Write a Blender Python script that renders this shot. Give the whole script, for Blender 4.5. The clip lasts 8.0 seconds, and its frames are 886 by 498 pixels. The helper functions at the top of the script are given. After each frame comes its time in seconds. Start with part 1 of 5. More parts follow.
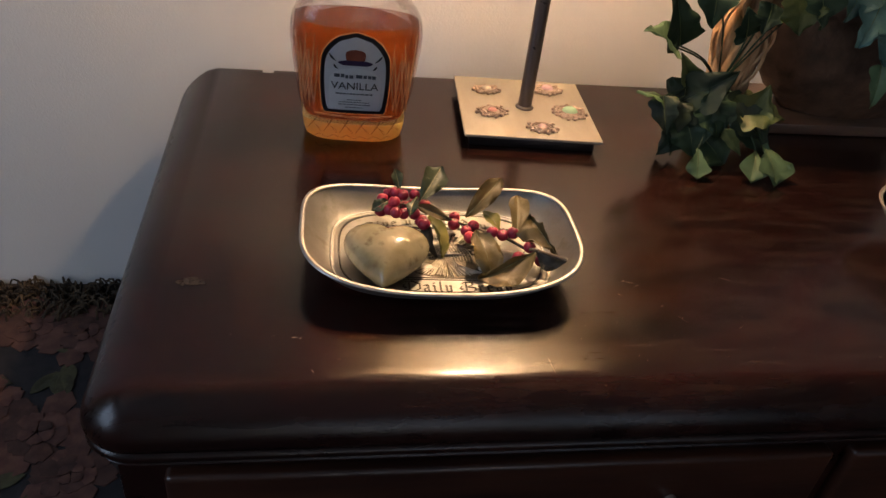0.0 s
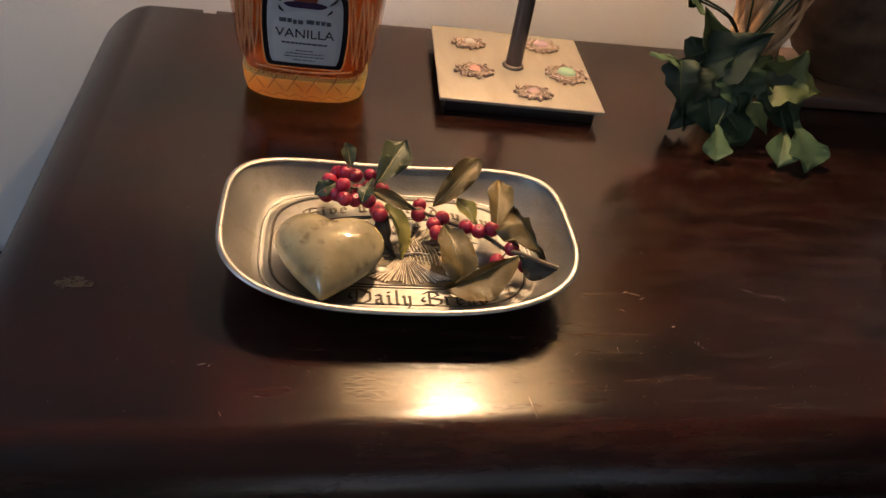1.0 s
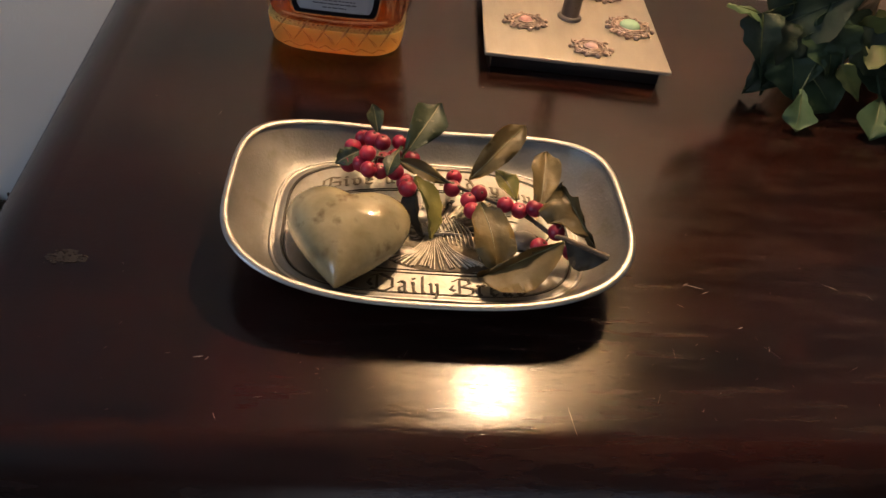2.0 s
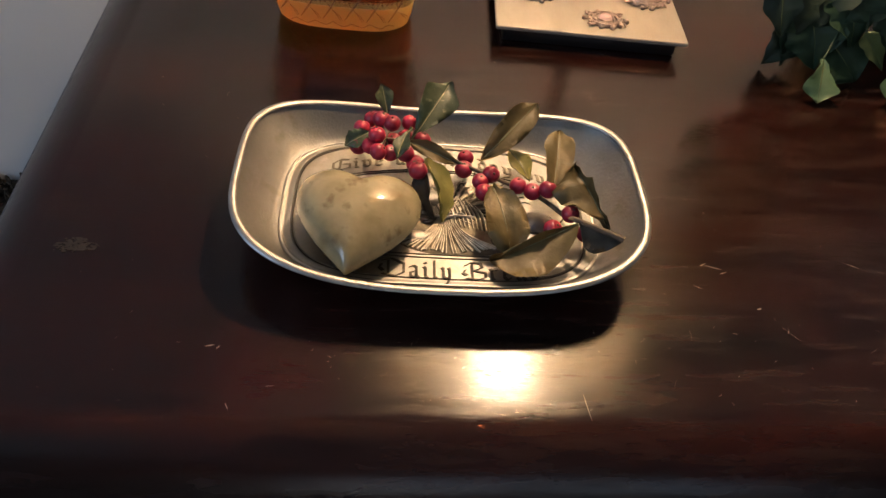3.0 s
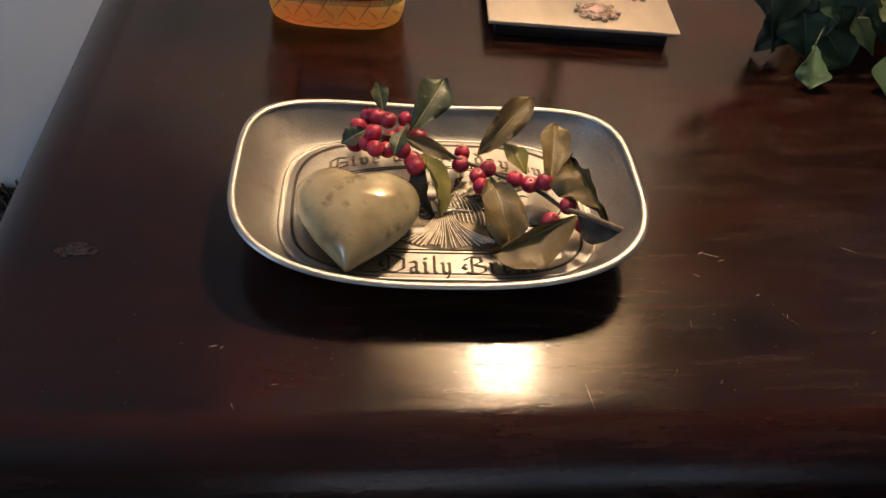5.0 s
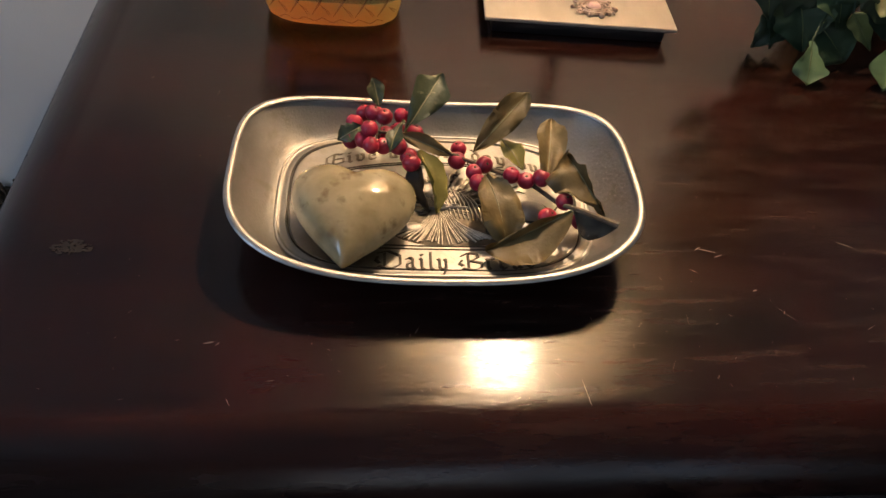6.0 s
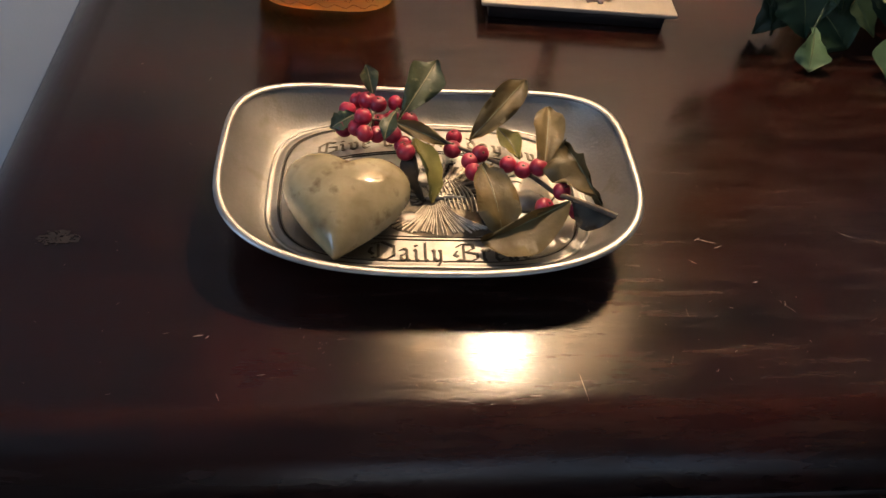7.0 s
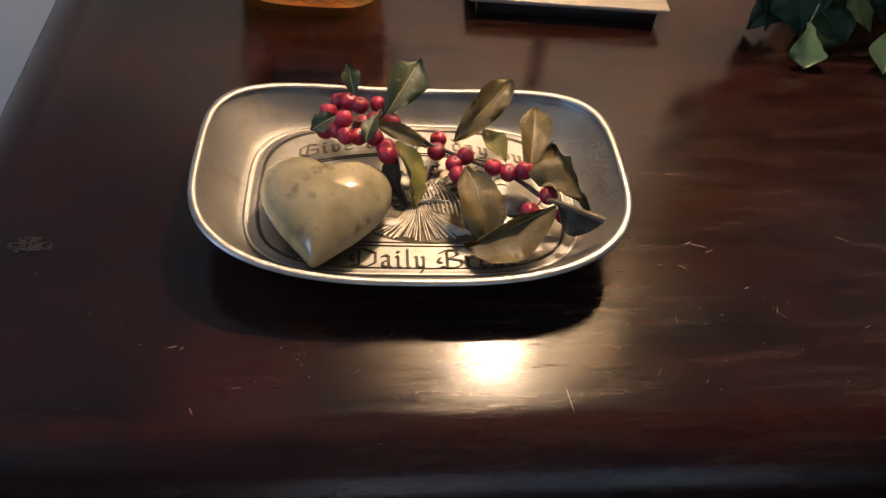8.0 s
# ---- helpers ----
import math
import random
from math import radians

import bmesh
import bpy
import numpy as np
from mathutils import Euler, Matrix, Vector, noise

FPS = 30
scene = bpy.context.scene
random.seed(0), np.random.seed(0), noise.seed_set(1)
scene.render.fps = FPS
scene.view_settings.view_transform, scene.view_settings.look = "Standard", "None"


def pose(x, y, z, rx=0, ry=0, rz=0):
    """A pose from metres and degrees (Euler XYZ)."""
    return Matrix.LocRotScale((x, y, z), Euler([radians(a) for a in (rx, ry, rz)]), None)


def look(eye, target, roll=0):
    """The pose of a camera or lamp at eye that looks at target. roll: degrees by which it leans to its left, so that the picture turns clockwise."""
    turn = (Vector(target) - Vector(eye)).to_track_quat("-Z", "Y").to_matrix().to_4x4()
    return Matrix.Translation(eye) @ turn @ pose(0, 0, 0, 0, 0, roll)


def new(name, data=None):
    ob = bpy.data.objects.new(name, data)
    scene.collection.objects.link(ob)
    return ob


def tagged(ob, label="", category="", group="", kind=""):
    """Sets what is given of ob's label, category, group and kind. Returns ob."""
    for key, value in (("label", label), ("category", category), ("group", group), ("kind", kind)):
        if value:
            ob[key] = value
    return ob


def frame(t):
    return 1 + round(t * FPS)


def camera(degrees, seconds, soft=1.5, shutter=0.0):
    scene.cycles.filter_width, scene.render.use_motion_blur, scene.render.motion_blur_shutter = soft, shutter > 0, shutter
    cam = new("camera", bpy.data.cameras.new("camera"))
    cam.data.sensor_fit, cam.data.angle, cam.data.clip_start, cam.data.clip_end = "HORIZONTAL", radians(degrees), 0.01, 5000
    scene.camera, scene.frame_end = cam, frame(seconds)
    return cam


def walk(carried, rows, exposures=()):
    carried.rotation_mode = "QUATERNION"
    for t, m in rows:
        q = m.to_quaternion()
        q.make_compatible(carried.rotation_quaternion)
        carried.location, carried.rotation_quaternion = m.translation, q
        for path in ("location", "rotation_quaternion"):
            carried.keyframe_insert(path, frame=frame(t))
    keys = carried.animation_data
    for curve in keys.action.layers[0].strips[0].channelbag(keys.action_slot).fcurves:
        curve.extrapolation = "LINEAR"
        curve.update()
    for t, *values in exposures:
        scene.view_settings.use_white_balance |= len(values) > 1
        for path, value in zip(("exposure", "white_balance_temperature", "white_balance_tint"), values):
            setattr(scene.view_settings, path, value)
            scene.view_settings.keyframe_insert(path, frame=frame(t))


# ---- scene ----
cam = camera(59.8, 8.0)
PATH = [
    (0, (-0.098, -0.553, 0.841), (0.227, 1.039, -0.325), 7.3),
    (0.3, (-0.106, -0.521, 0.826), (0.262, 1.044, -0.365), 8.6),
    (0.5, (-0.095, -0.506, 0.815), (0.27, 1.043, -0.396), 9.2),
    (0.7, (-0.084, -0.475, 0.801), (0.291, 1.051, -0.436), 10.0),
    (1, (-0.056, -0.415, 0.784), (0.31, 1.094, -0.476), 10.4),
    (1.2, (-0.044, -0.38, 0.774), (0.304, 1.115, -0.507), 10.7),
    (1.5, (-0.04, -0.361, 0.766), (0.27, 1.12, -0.541), 10.9),
    (1.7, (-0.04, -0.356, 0.765), (0.237, 1.106, -0.571), 10.4),
    (2, (-0.033, -0.351, 0.758), (0.205, 1.081, -0.618), 9.5),
    (2.2, (-0.03, -0.349, 0.759), (0.193, 1.053, -0.65), 9.2),
    (3.3, (-0.032, -0.337, 0.76), (0.174, 1.036, -0.68), 8.0),
    (3.5, (-0.033, -0.338, 0.759), (0.177, 1.04, -0.676), 8.0),
    (4, (-0.035, -0.339, 0.761), (0.176, 1.03, -0.683), 7.7),
    (4.5, (-0.034, -0.34, 0.761), (0.178, 1.028, -0.682), 7.2),
    (6, (-0.031, -0.342, 0.759), (0.184, 1.024, -0.686), 6.8),
    (6.5, (-0.029, -0.339, 0.757), (0.188, 1.026, -0.688), 6.9),
    (7, (-0.028, -0.334, 0.754), (0.192, 1.007, -0.714), 7.1),
    (7.5, (-0.018, -0.325, 0.753), (0.202, 0.999, -0.729), 7.1),
    (8, (-0.017, -0.319, 0.752), (0.205, 1.002, -0.733), 7.1),
]
walk(cam, [(t, look(eye, target, roll)) for t, eye, target, roll in PATH],
     [(0, 0.03, 6700, 15), (1, 0.05, 6750, 15), (1.5, -0.13, 6750, 15), (2.2, -0.07, 6600, 13), (3.5, 0.03, 6200, 12), (4.5, 0.02, 6080, 12), (6, -0.01, 6230, 12), (6.5, -0.01, 6200, 12), (7, 0.05, 5970, 12), (8, 0.06, 5880, 12)])

# ---- light ----
world = bpy.data.worlds.new("world")
scene.world = world
world.use_nodes = True
wn, wl = world.node_tree.nodes, world.node_tree.links
sky = wn.new("ShaderNodeTexSky")
sky.sky_type, sky.sun_disc = "NISHITA", False
sky.sun_elevation, sky.sun_rotation = radians(18), radians(200)
wl.new(sky.outputs[0], wn["Background"].inputs[0])
wn["Background"].inputs[1].default_value = 0.08

T = 0.40                 # height of the chest's top
BULB = (0.167, 0.335, T + 0.61)
BULB_POWER = 740.0
SKY_POWER = 18.0
FILL_POWER = 5.0        # added fill light behind the camera, no known source


def daylight(loc, rx, rz, sx, sy, watts):
    lamp = bpy.data.lights.new("daylight_and_fill", "AREA")
    lamp.shape, lamp.size, lamp.size_y, lamp.energy, lamp.color = "RECTANGLE", sx, sy, watts, (0.54, 0.73, 1.0)
    ob = new("daylight_and_fill", lamp)
    ob.matrix_world = pose(*loc, rx, 0, rz)
    return ob


daylight((-2.16, -0.95, 1.45), 90, -90, 1.0, 1.15, SKY_POWER)
# added fill to lift the shaded fronts and the edge's sheen
daylight((0.7, -3.16, 1.45), 90, 0, 2.2, 1.4, FILL_POWER)


# ---- materials ----
def surface(name, a, b, scale=20.0, rough=(0.4, 0.5), metal=0.0, bump=0.0, bump_scale=None, stretch=(1, 1, 1), ior=1.5,
            coat=0.0, coat_rough=0.1, random_value=0.0, detail=6.0, transmission=0.0, spots=None, spot_scale=30.0, spot_at=0.62,
            spec=0.5, island=0.0, subsurface=0.0, spot_soft=0.06):
    """Two colours mixed by noise, a second noise in roughness and relief, and, if given, spots of a third colour."""
    m = bpy.data.materials.new(name)
    m.use_nodes = True
    n, l = m.node_tree.nodes, m.node_tree.links
    p = n["Principled BSDF"]
    co = n.new("ShaderNodeTexCoord")
    mp = n.new("ShaderNodeMapping")
    mp.inputs["Scale"].default_value = stretch
    l.new(co.outputs["Object"], mp.inputs["Vector"])
    big = n.new("ShaderNodeTexNoise")
    big.inputs["Scale"].default_value, big.inputs["Detail"].default_value = scale, detail
    l.new(mp.outputs[0], big.inputs["Vector"])
    ramp = n.new("ShaderNodeValToRGB")
    ramp.color_ramp.elements[0].position, ramp.color_ramp.elements[1].position = 0.32, 0.68
    ramp.color_ramp.elements[0].color, ramp.color_ramp.elements[1].color = (*a, 1), (*b, 1)
    l.new(big.outputs["Fac"], ramp.inputs[0])
    colour = ramp.outputs[0]
    if spots:
        sp = n.new("ShaderNodeTexNoise")
        sp.inputs["Scale"].default_value, sp.inputs["Detail"].default_value = spot_scale, 3.0
        l.new(co.outputs["Object"], sp.inputs["Vector"])
        sr = n.new("ShaderNodeValToRGB")
        sr.color_ramp.elements[0].position, sr.color_ramp.elements[1].position = spot_at, spot_at + spot_soft
        l.new(sp.outputs["Fac"], sr.inputs[0])
        mix = n.new("ShaderNodeMix")
        mix.data_type = "RGBA"
        l.new(sr.outputs[0], mix.inputs[0])
        l.new(colour, mix.inputs[6])
        mix.inputs[7].default_value = (*spots, 1)
        colour = mix.outputs[2]
    if random_value or island:
        hsv = n.new("ShaderNodeHueSaturation")
        src = n.new("ShaderNodeObjectInfo").outputs["Random"] if random_value else n.new("ShaderNodeNewGeometry").outputs["Random Per Island"]
        mr = n.new("ShaderNodeMapRange")
        span = random_value or island
        mr.inputs[3].default_value, mr.inputs[4].default_value = 1 - span, 1 + span
        l.new(src, mr.inputs[0])
        l.new(mr.outputs[0], hsv.inputs["Value"])
        l.new(colour, hsv.inputs["Color"])
        colour = hsv.outputs[0]
    l.new(colour, p.inputs["Base Color"])
    fine = n.new("ShaderNodeTexNoise")
    fine.inputs["Scale"].default_value, fine.inputs["Detail"].default_value = bump_scale or scale * 6, 4.0
    l.new(mp.outputs[0], fine.inputs["Vector"])
    rr = n.new("ShaderNodeMapRange")
    rr.inputs[1].default_value, rr.inputs[2].default_value = 0.3, 0.7
    rr.inputs[3].default_value, rr.inputs[4].default_value = rough
    l.new(fine.outputs["Fac"], rr.inputs[0])
    l.new(rr.outputs[0], p.inputs["Roughness"])
    if bump:
        bp = n.new("ShaderNodeBump")
        bp.inputs["Strength"].default_value, bp.inputs["Distance"].default_value = 1.0, bump
        l.new(fine.outputs["Fac"], bp.inputs["Height"])
        l.new(bp.outputs[0], p.inputs["Normal"])
    p.inputs["Metallic"].default_value, p.inputs["IOR"].default_value = metal, ior
    p.inputs["Coat Weight"].default_value, p.inputs["Coat Roughness"].default_value = coat, coat_rough
    p.inputs["Transmission Weight"].default_value = transmission
    p.inputs["Specular IOR Level"].default_value = spec
    if subsurface:
        p.inputs["Subsurface Weight"].default_value, p.inputs["Subsurface Radius"].default_value = subsurface, (0.004, 0.003, 0.002)
    return m


def wood_top():
    """Dark red-brown polished wood: streaks along x, worn redder patches, uneven gloss and fine grain."""
    m = surface("polished_mahogany", (0.0036, 0.0011, 0.0009), (0.0165, 0.0042, 0.0029), scale=9, rough=(0.12, 0.20), bump=0.00003,
                bump_scale=55, stretch=(0.5, 4.0, 1.0), ior=1.42, spots=(0.025, 0.0046, 0.0032), spot_scale=11, spot_at=0.54, spot_soft=0.2)
    n, l = m.node_tree.nodes, m.node_tree.links
    p = n["Principled BSDF"]
    rub = n.new("ShaderNodeTexNoise")
    rub.inputs["Scale"].default_value, rub.inputs["Detail"].default_value = 14, 8
    l.new(n["Texture Coordinate"].outputs["Object"], rub.inputs["Vector"])
    mr = n.new("ShaderNodeMapRange")
    mr.inputs[1].default_value, mr.inputs[2].default_value = 0.42, 0.75
    mr.inputs[3].default_value, mr.inputs[4].default_value = 0.0, 0.07
    l.new(rub.outputs["Fac"], mr.inputs[0])
    add = n.new("ShaderNodeMath")
    old = p.inputs["Roughness"].links[0].from_socket
    l.new(old, add.inputs[0])
    l.new(mr.outputs[0], add.inputs[1])
    l.new(add.outputs[0], p.inputs["Roughness"])
    # dull dusty streaks along the grain, thinned to the left where lamplight falls off, and varnish worn red where the
    # edge begins to turn down
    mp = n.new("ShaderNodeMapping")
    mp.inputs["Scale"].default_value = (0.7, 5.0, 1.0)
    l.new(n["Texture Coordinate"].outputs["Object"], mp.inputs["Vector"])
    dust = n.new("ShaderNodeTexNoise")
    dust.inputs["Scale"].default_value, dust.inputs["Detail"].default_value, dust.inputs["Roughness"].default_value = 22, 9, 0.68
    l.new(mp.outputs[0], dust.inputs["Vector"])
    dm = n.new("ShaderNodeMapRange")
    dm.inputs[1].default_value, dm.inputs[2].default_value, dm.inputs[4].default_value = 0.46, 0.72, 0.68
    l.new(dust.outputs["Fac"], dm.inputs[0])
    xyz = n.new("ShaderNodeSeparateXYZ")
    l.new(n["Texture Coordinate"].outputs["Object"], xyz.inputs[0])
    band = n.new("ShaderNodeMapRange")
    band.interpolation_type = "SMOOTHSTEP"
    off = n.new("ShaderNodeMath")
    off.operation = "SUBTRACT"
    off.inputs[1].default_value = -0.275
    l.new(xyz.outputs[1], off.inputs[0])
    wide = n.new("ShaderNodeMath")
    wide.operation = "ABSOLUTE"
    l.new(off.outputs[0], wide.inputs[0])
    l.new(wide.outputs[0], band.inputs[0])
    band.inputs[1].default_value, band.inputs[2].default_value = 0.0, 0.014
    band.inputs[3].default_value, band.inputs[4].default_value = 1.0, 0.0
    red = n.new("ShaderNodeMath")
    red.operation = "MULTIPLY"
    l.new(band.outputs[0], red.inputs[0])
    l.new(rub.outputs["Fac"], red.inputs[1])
    col = p.inputs["Base Color"].links[0].from_socket
    # lamplight's falloff put into the colour: streaks ramp up from left to right
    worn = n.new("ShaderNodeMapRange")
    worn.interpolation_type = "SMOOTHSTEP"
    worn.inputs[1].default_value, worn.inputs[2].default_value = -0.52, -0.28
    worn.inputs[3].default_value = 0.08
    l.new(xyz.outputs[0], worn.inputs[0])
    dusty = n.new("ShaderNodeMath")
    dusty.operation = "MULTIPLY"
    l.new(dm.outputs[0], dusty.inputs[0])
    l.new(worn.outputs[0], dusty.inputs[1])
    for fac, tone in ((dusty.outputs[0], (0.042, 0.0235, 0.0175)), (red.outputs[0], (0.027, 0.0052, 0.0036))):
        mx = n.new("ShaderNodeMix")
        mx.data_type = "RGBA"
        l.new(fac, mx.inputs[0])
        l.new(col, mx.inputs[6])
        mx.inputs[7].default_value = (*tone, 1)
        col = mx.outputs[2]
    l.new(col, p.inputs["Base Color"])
    # open pores in short dashes along the grain, and a duller, handled edge
    pm = n.new("ShaderNodeMapping")
    pm.inputs["Scale"].default_value = (140, 900, 60)
    l.new(n["Texture Coordinate"].outputs["Object"], pm.inputs["Vector"])
    pore = n.new("ShaderNodeTexNoise")
    pore.inputs["Scale"].default_value, pore.inputs["Detail"].default_value = 1.0, 3.0
    l.new(pm.outputs[0], pore.inputs["Vector"])
    pr = n.new("ShaderNodeValToRGB")
    pr.color_ramp.elements[0].position, pr.color_ramp.elements[1].position = 0.30, 0.46
    l.new(pore.outputs["Fac"], pr.inputs[0])
    pb = n.new("ShaderNodeBump")
    pb.inputs["Strength"].default_value, pb.inputs["Distance"].default_value = 0.9, 0.000040
    l.new(pr.outputs[0], pb.inputs["Height"])
    l.new(n["Bump"].outputs[0], pb.inputs["Normal"])
    l.new(pb.outputs[0], p.inputs["Normal"])
    edge = n.new("ShaderNodeMapRange")
    edge.interpolation_type = "SMOOTHSTEP"
    edge.inputs[1].default_value, edge.inputs[2].default_value = T - 0.022, T - 0.003
    edge.inputs[3].default_value, edge.inputs[4].default_value = 0.12, 0.0
    l.new(xyz.outputs[2], edge.inputs[0])
    dull = n.new("ShaderNodeMath")
    l.new(add.outputs[0], dull.inputs[0])
    l.new(edge.outputs[0], dull.inputs[1])
    l.new(dull.outputs[0], p.inputs["Roughness"])
    return m


def glow(name, colour, strength):
    m = bpy.data.materials.new(name)
    m.use_nodes = True
    p = m.node_tree.nodes["Principled BSDF"]
    p.inputs["Base Color"].default_value = (0.8, 0.8, 0.8, 1)
    p.inputs["Emission Color"].default_value, p.inputs["Emission Strength"].default_value = (*colour, 1), strength
    return m


def clear(name, colour, ior, rough=0.0):
    m = bpy.data.materials.new(name)
    m.use_nodes = True
    p = m.node_tree.nodes["Principled BSDF"]
    p.inputs["Base Color"].default_value = (*colour, 1)
    p.inputs["Transmission Weight"].default_value, p.inputs["IOR"].default_value, p.inputs["Roughness"].default_value = 1.0, ior, rough
    return m


def amber(name, tint, inner, ior, straight, scattered):
    """Glass or tinted spirit that bends light, lets a share go straight through and scatters a share in its depth."""
    m = clear(name, tint, ior)
    n, l = m.node_tree.nodes, m.node_tree.links
    tr = n.new("ShaderNodeBsdfTranslucent")
    tr.inputs[0].default_value = (*inner, 1)
    mx = n.new("ShaderNodeMixShader")
    mx.inputs[0].default_value = scattered
    go = n.new("ShaderNodeBsdfTransparent")
    go.inputs[0].default_value = (*tint, 1)
    my = n.new("ShaderNodeMixShader")
    my.inputs[0].default_value = straight
    l.new(n["Principled BSDF"].outputs[0], my.inputs[1])
    l.new(go.outputs[0], my.inputs[2])
    l.new(my.outputs[0], mx.inputs[1])
    l.new(tr.outputs[0], mx.inputs[2])
    l.new(mx.outputs[0], n["Material Output"].inputs["Surface"])
    return m


def fabric_shade():
    m = surface("lampshade_linen", (0.80, 0.72, 0.58), (0.86, 0.78, 0.64), scale=60, rough=(0.8, 0.9), bump=0.0002, bump_scale=600)
    n, l = m.node_tree.nodes, m.node_tree.links
    tr = n.new("ShaderNodeBsdfTranslucent")
    tr.inputs[0].default_value = (0.85, 0.72, 0.52, 1)
    mx = n.new("ShaderNodeMixShader")
    mx.inputs[0].default_value = 0.45
    l.new(n["Principled BSDF"].outputs[0], mx.inputs[1])
    l.new(tr.outputs[0], mx.inputs[2])
    l.new(mx.outputs[0], n["Material Output"].inputs["Surface"])
    return m


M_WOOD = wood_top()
M_WEAR = surface("bare_scratch", (0.11, 0.088, 0.070), (0.26, 0.22, 0.18), 90, (0.4, 0.6))
M_KNOT = surface("rubbed_varnish", (0.007, 0.0042, 0.003), (0.019, 0.0115, 0.008), 260, (0.35, 0.6))
M_DRAWER = surface("red_brown_wood", (0.020, 0.007, 0.0045), (0.050, 0.017, 0.009), 8, (0.28, 0.42), bump=0.00008, bump_scale=60, stretch=(0.5, 3, 6))
M_WALL = surface("matt_wall_paint", (0.79, 0.78, 0.76), (0.83, 0.82, 0.80), 3.5, (0.75, 0.9), bump=0.0003, bump_scale=350)
# tone of the unseen walls, set to control how much light they bounce
M_WALL_UNSEEN = surface("unseen_wall_tan", (0.50, 0.455, 0.40), (0.56, 0.51, 0.45), 3.5, (0.75, 0.9), bump=0.0003, bump_scale=350)
M_CEIL = surface("ceiling_paint", (0.66, 0.64, 0.60), (0.72, 0.70, 0.66), 4, (0.8, 0.9), bump=0.0003, bump_scale=300)
M_FLOOR = surface("brown_carpet", (0.030, 0.022, 0.016), (0.075, 0.055, 0.038), 40, (0.9, 1.0), bump=0.002, bump_scale=500)
M_RUG = surface("black_rug_pile", (0.008, 0.008, 0.011), (0.020, 0.018, 0.022), 60, (0.9, 1.0), bump=0.001, bump_scale=700)
M_PETAL = surface("dusty_pink_pile", (0.055, 0.022, 0.018), (0.105, 0.048, 0.036), 60, (0.9, 1.0), bump=0.0008, bump_scale=700, island=0.45)
M_RUGLEAF = surface("olive_pile", (0.04, 0.04, 0.02), (0.08, 0.075, 0.035), 60, (0.9, 1.0), bump=0.0008, bump_scale=700, island=0.4)
M_FRINGE = surface("brown_wool_fringe", (0.03, 0.020, 0.012), (0.085, 0.058, 0.034), 30, (0.85, 1.0), island=0.55)
M_PEWTER = surface("cast_pewter", (0.240, 0.231, 0.213), (0.325, 0.313, 0.290), 26, (0.45, 0.57), metal=1.0, bump=0.00018, bump_scale=520,
                   spots=(0.25, 0.235, 0.205), spot_scale=70, spot_at=0.58, spot_soft=0.15)
M_RIM = surface("worn_bright_pewter", (0.35, 0.337, 0.315), (0.47, 0.457, 0.435), 90, (0.40, 0.54), metal=1.0, bump=0.00008, bump_scale=250)
M_RELIEF = surface("toned_pewter_relief", (0.26, 0.24, 0.20), (0.44, 0.41, 0.35), 160, (0.45, 0.6), metal=1.0, bump=0.0001, bump_scale=500)
M_PATINA = surface("dark_pewter_patina", (0.022, 0.018, 0.013), (0.060, 0.050, 0.036), 120, (0.55, 0.75), metal=0.3)
M_TONED = surface("brown_toned_pewter", (0.085, 0.072, 0.052), (0.17, 0.148, 0.115), 140, (0.5, 0.65), metal=0.85, bump=0.0002, bump_scale=420)
M_STONE = surface("polished_green_grey_stone", (0.200, 0.162, 0.086), (0.370, 0.325, 0.195), 42, (0.09, 0.15), bump=0.00002, bump_scale=200,
                  spots=(0.140, 0.102, 0.052), spot_scale=88, spot_at=0.59, spot_soft=0.14, ior=1.55, detail=9)
M_BERRY = surface("red_berry_skin", (0.22, 0.010, 0.028), (0.36, 0.022, 0.055), 150, (0.32, 0.46), random_value=0.3, spots=(0.10, 0.01, 0.01), spot_scale=260, spot_at=0.70)
M_HOLLY = surface("dark_green_leaf", (0.020, 0.036, 0.018), (0.062, 0.078, 0.036), 90, (0.40, 0.58), bump=0.0004, bump_scale=300, spots=(0.15, 0.16, 0.09), spot_scale=160, spot_at=0.63)
M_OLIVE = surface("dried_olive_leaf", (0.105, 0.076, 0.026), (0.205, 0.155, 0.064), 70, (0.42, 0.58), bump=0.0013, bump_scale=95, random_value=0.18)
M_LIME = surface("yellow_green_leaf", (0.19, 0.18, 0.045), (0.33, 0.30, 0.085), 90, (0.3, 0.5), bump=0.0002, bump_scale=260)
# also colours the shaded half of the yellow-green leaf
M_DUSK = surface("withered_and_shaded_leaf", (0.024, 0.020, 0.014), (0.055, 0.045, 0.030), 120, (0.4, 0.6), bump=0.0002, bump_scale=260)


def thin_blade(m, share, tint):
    """Lets a share of the light that falls on one side of a leaf shine through to the other."""
    n, l = m.node_tree.nodes, m.node_tree.links
    tr = n.new("ShaderNodeBsdfTranslucent")
    tr.inputs[0].default_value = (*tint, 1)
    mx = n.new("ShaderNodeMixShader")
    mx.inputs[0].default_value = share
    l.new(n["Principled BSDF"].outputs[0], mx.inputs[1])
    l.new(tr.outputs[0], mx.inputs[2])
    l.new(mx.outputs[0], n["Material Output"].inputs["Surface"])


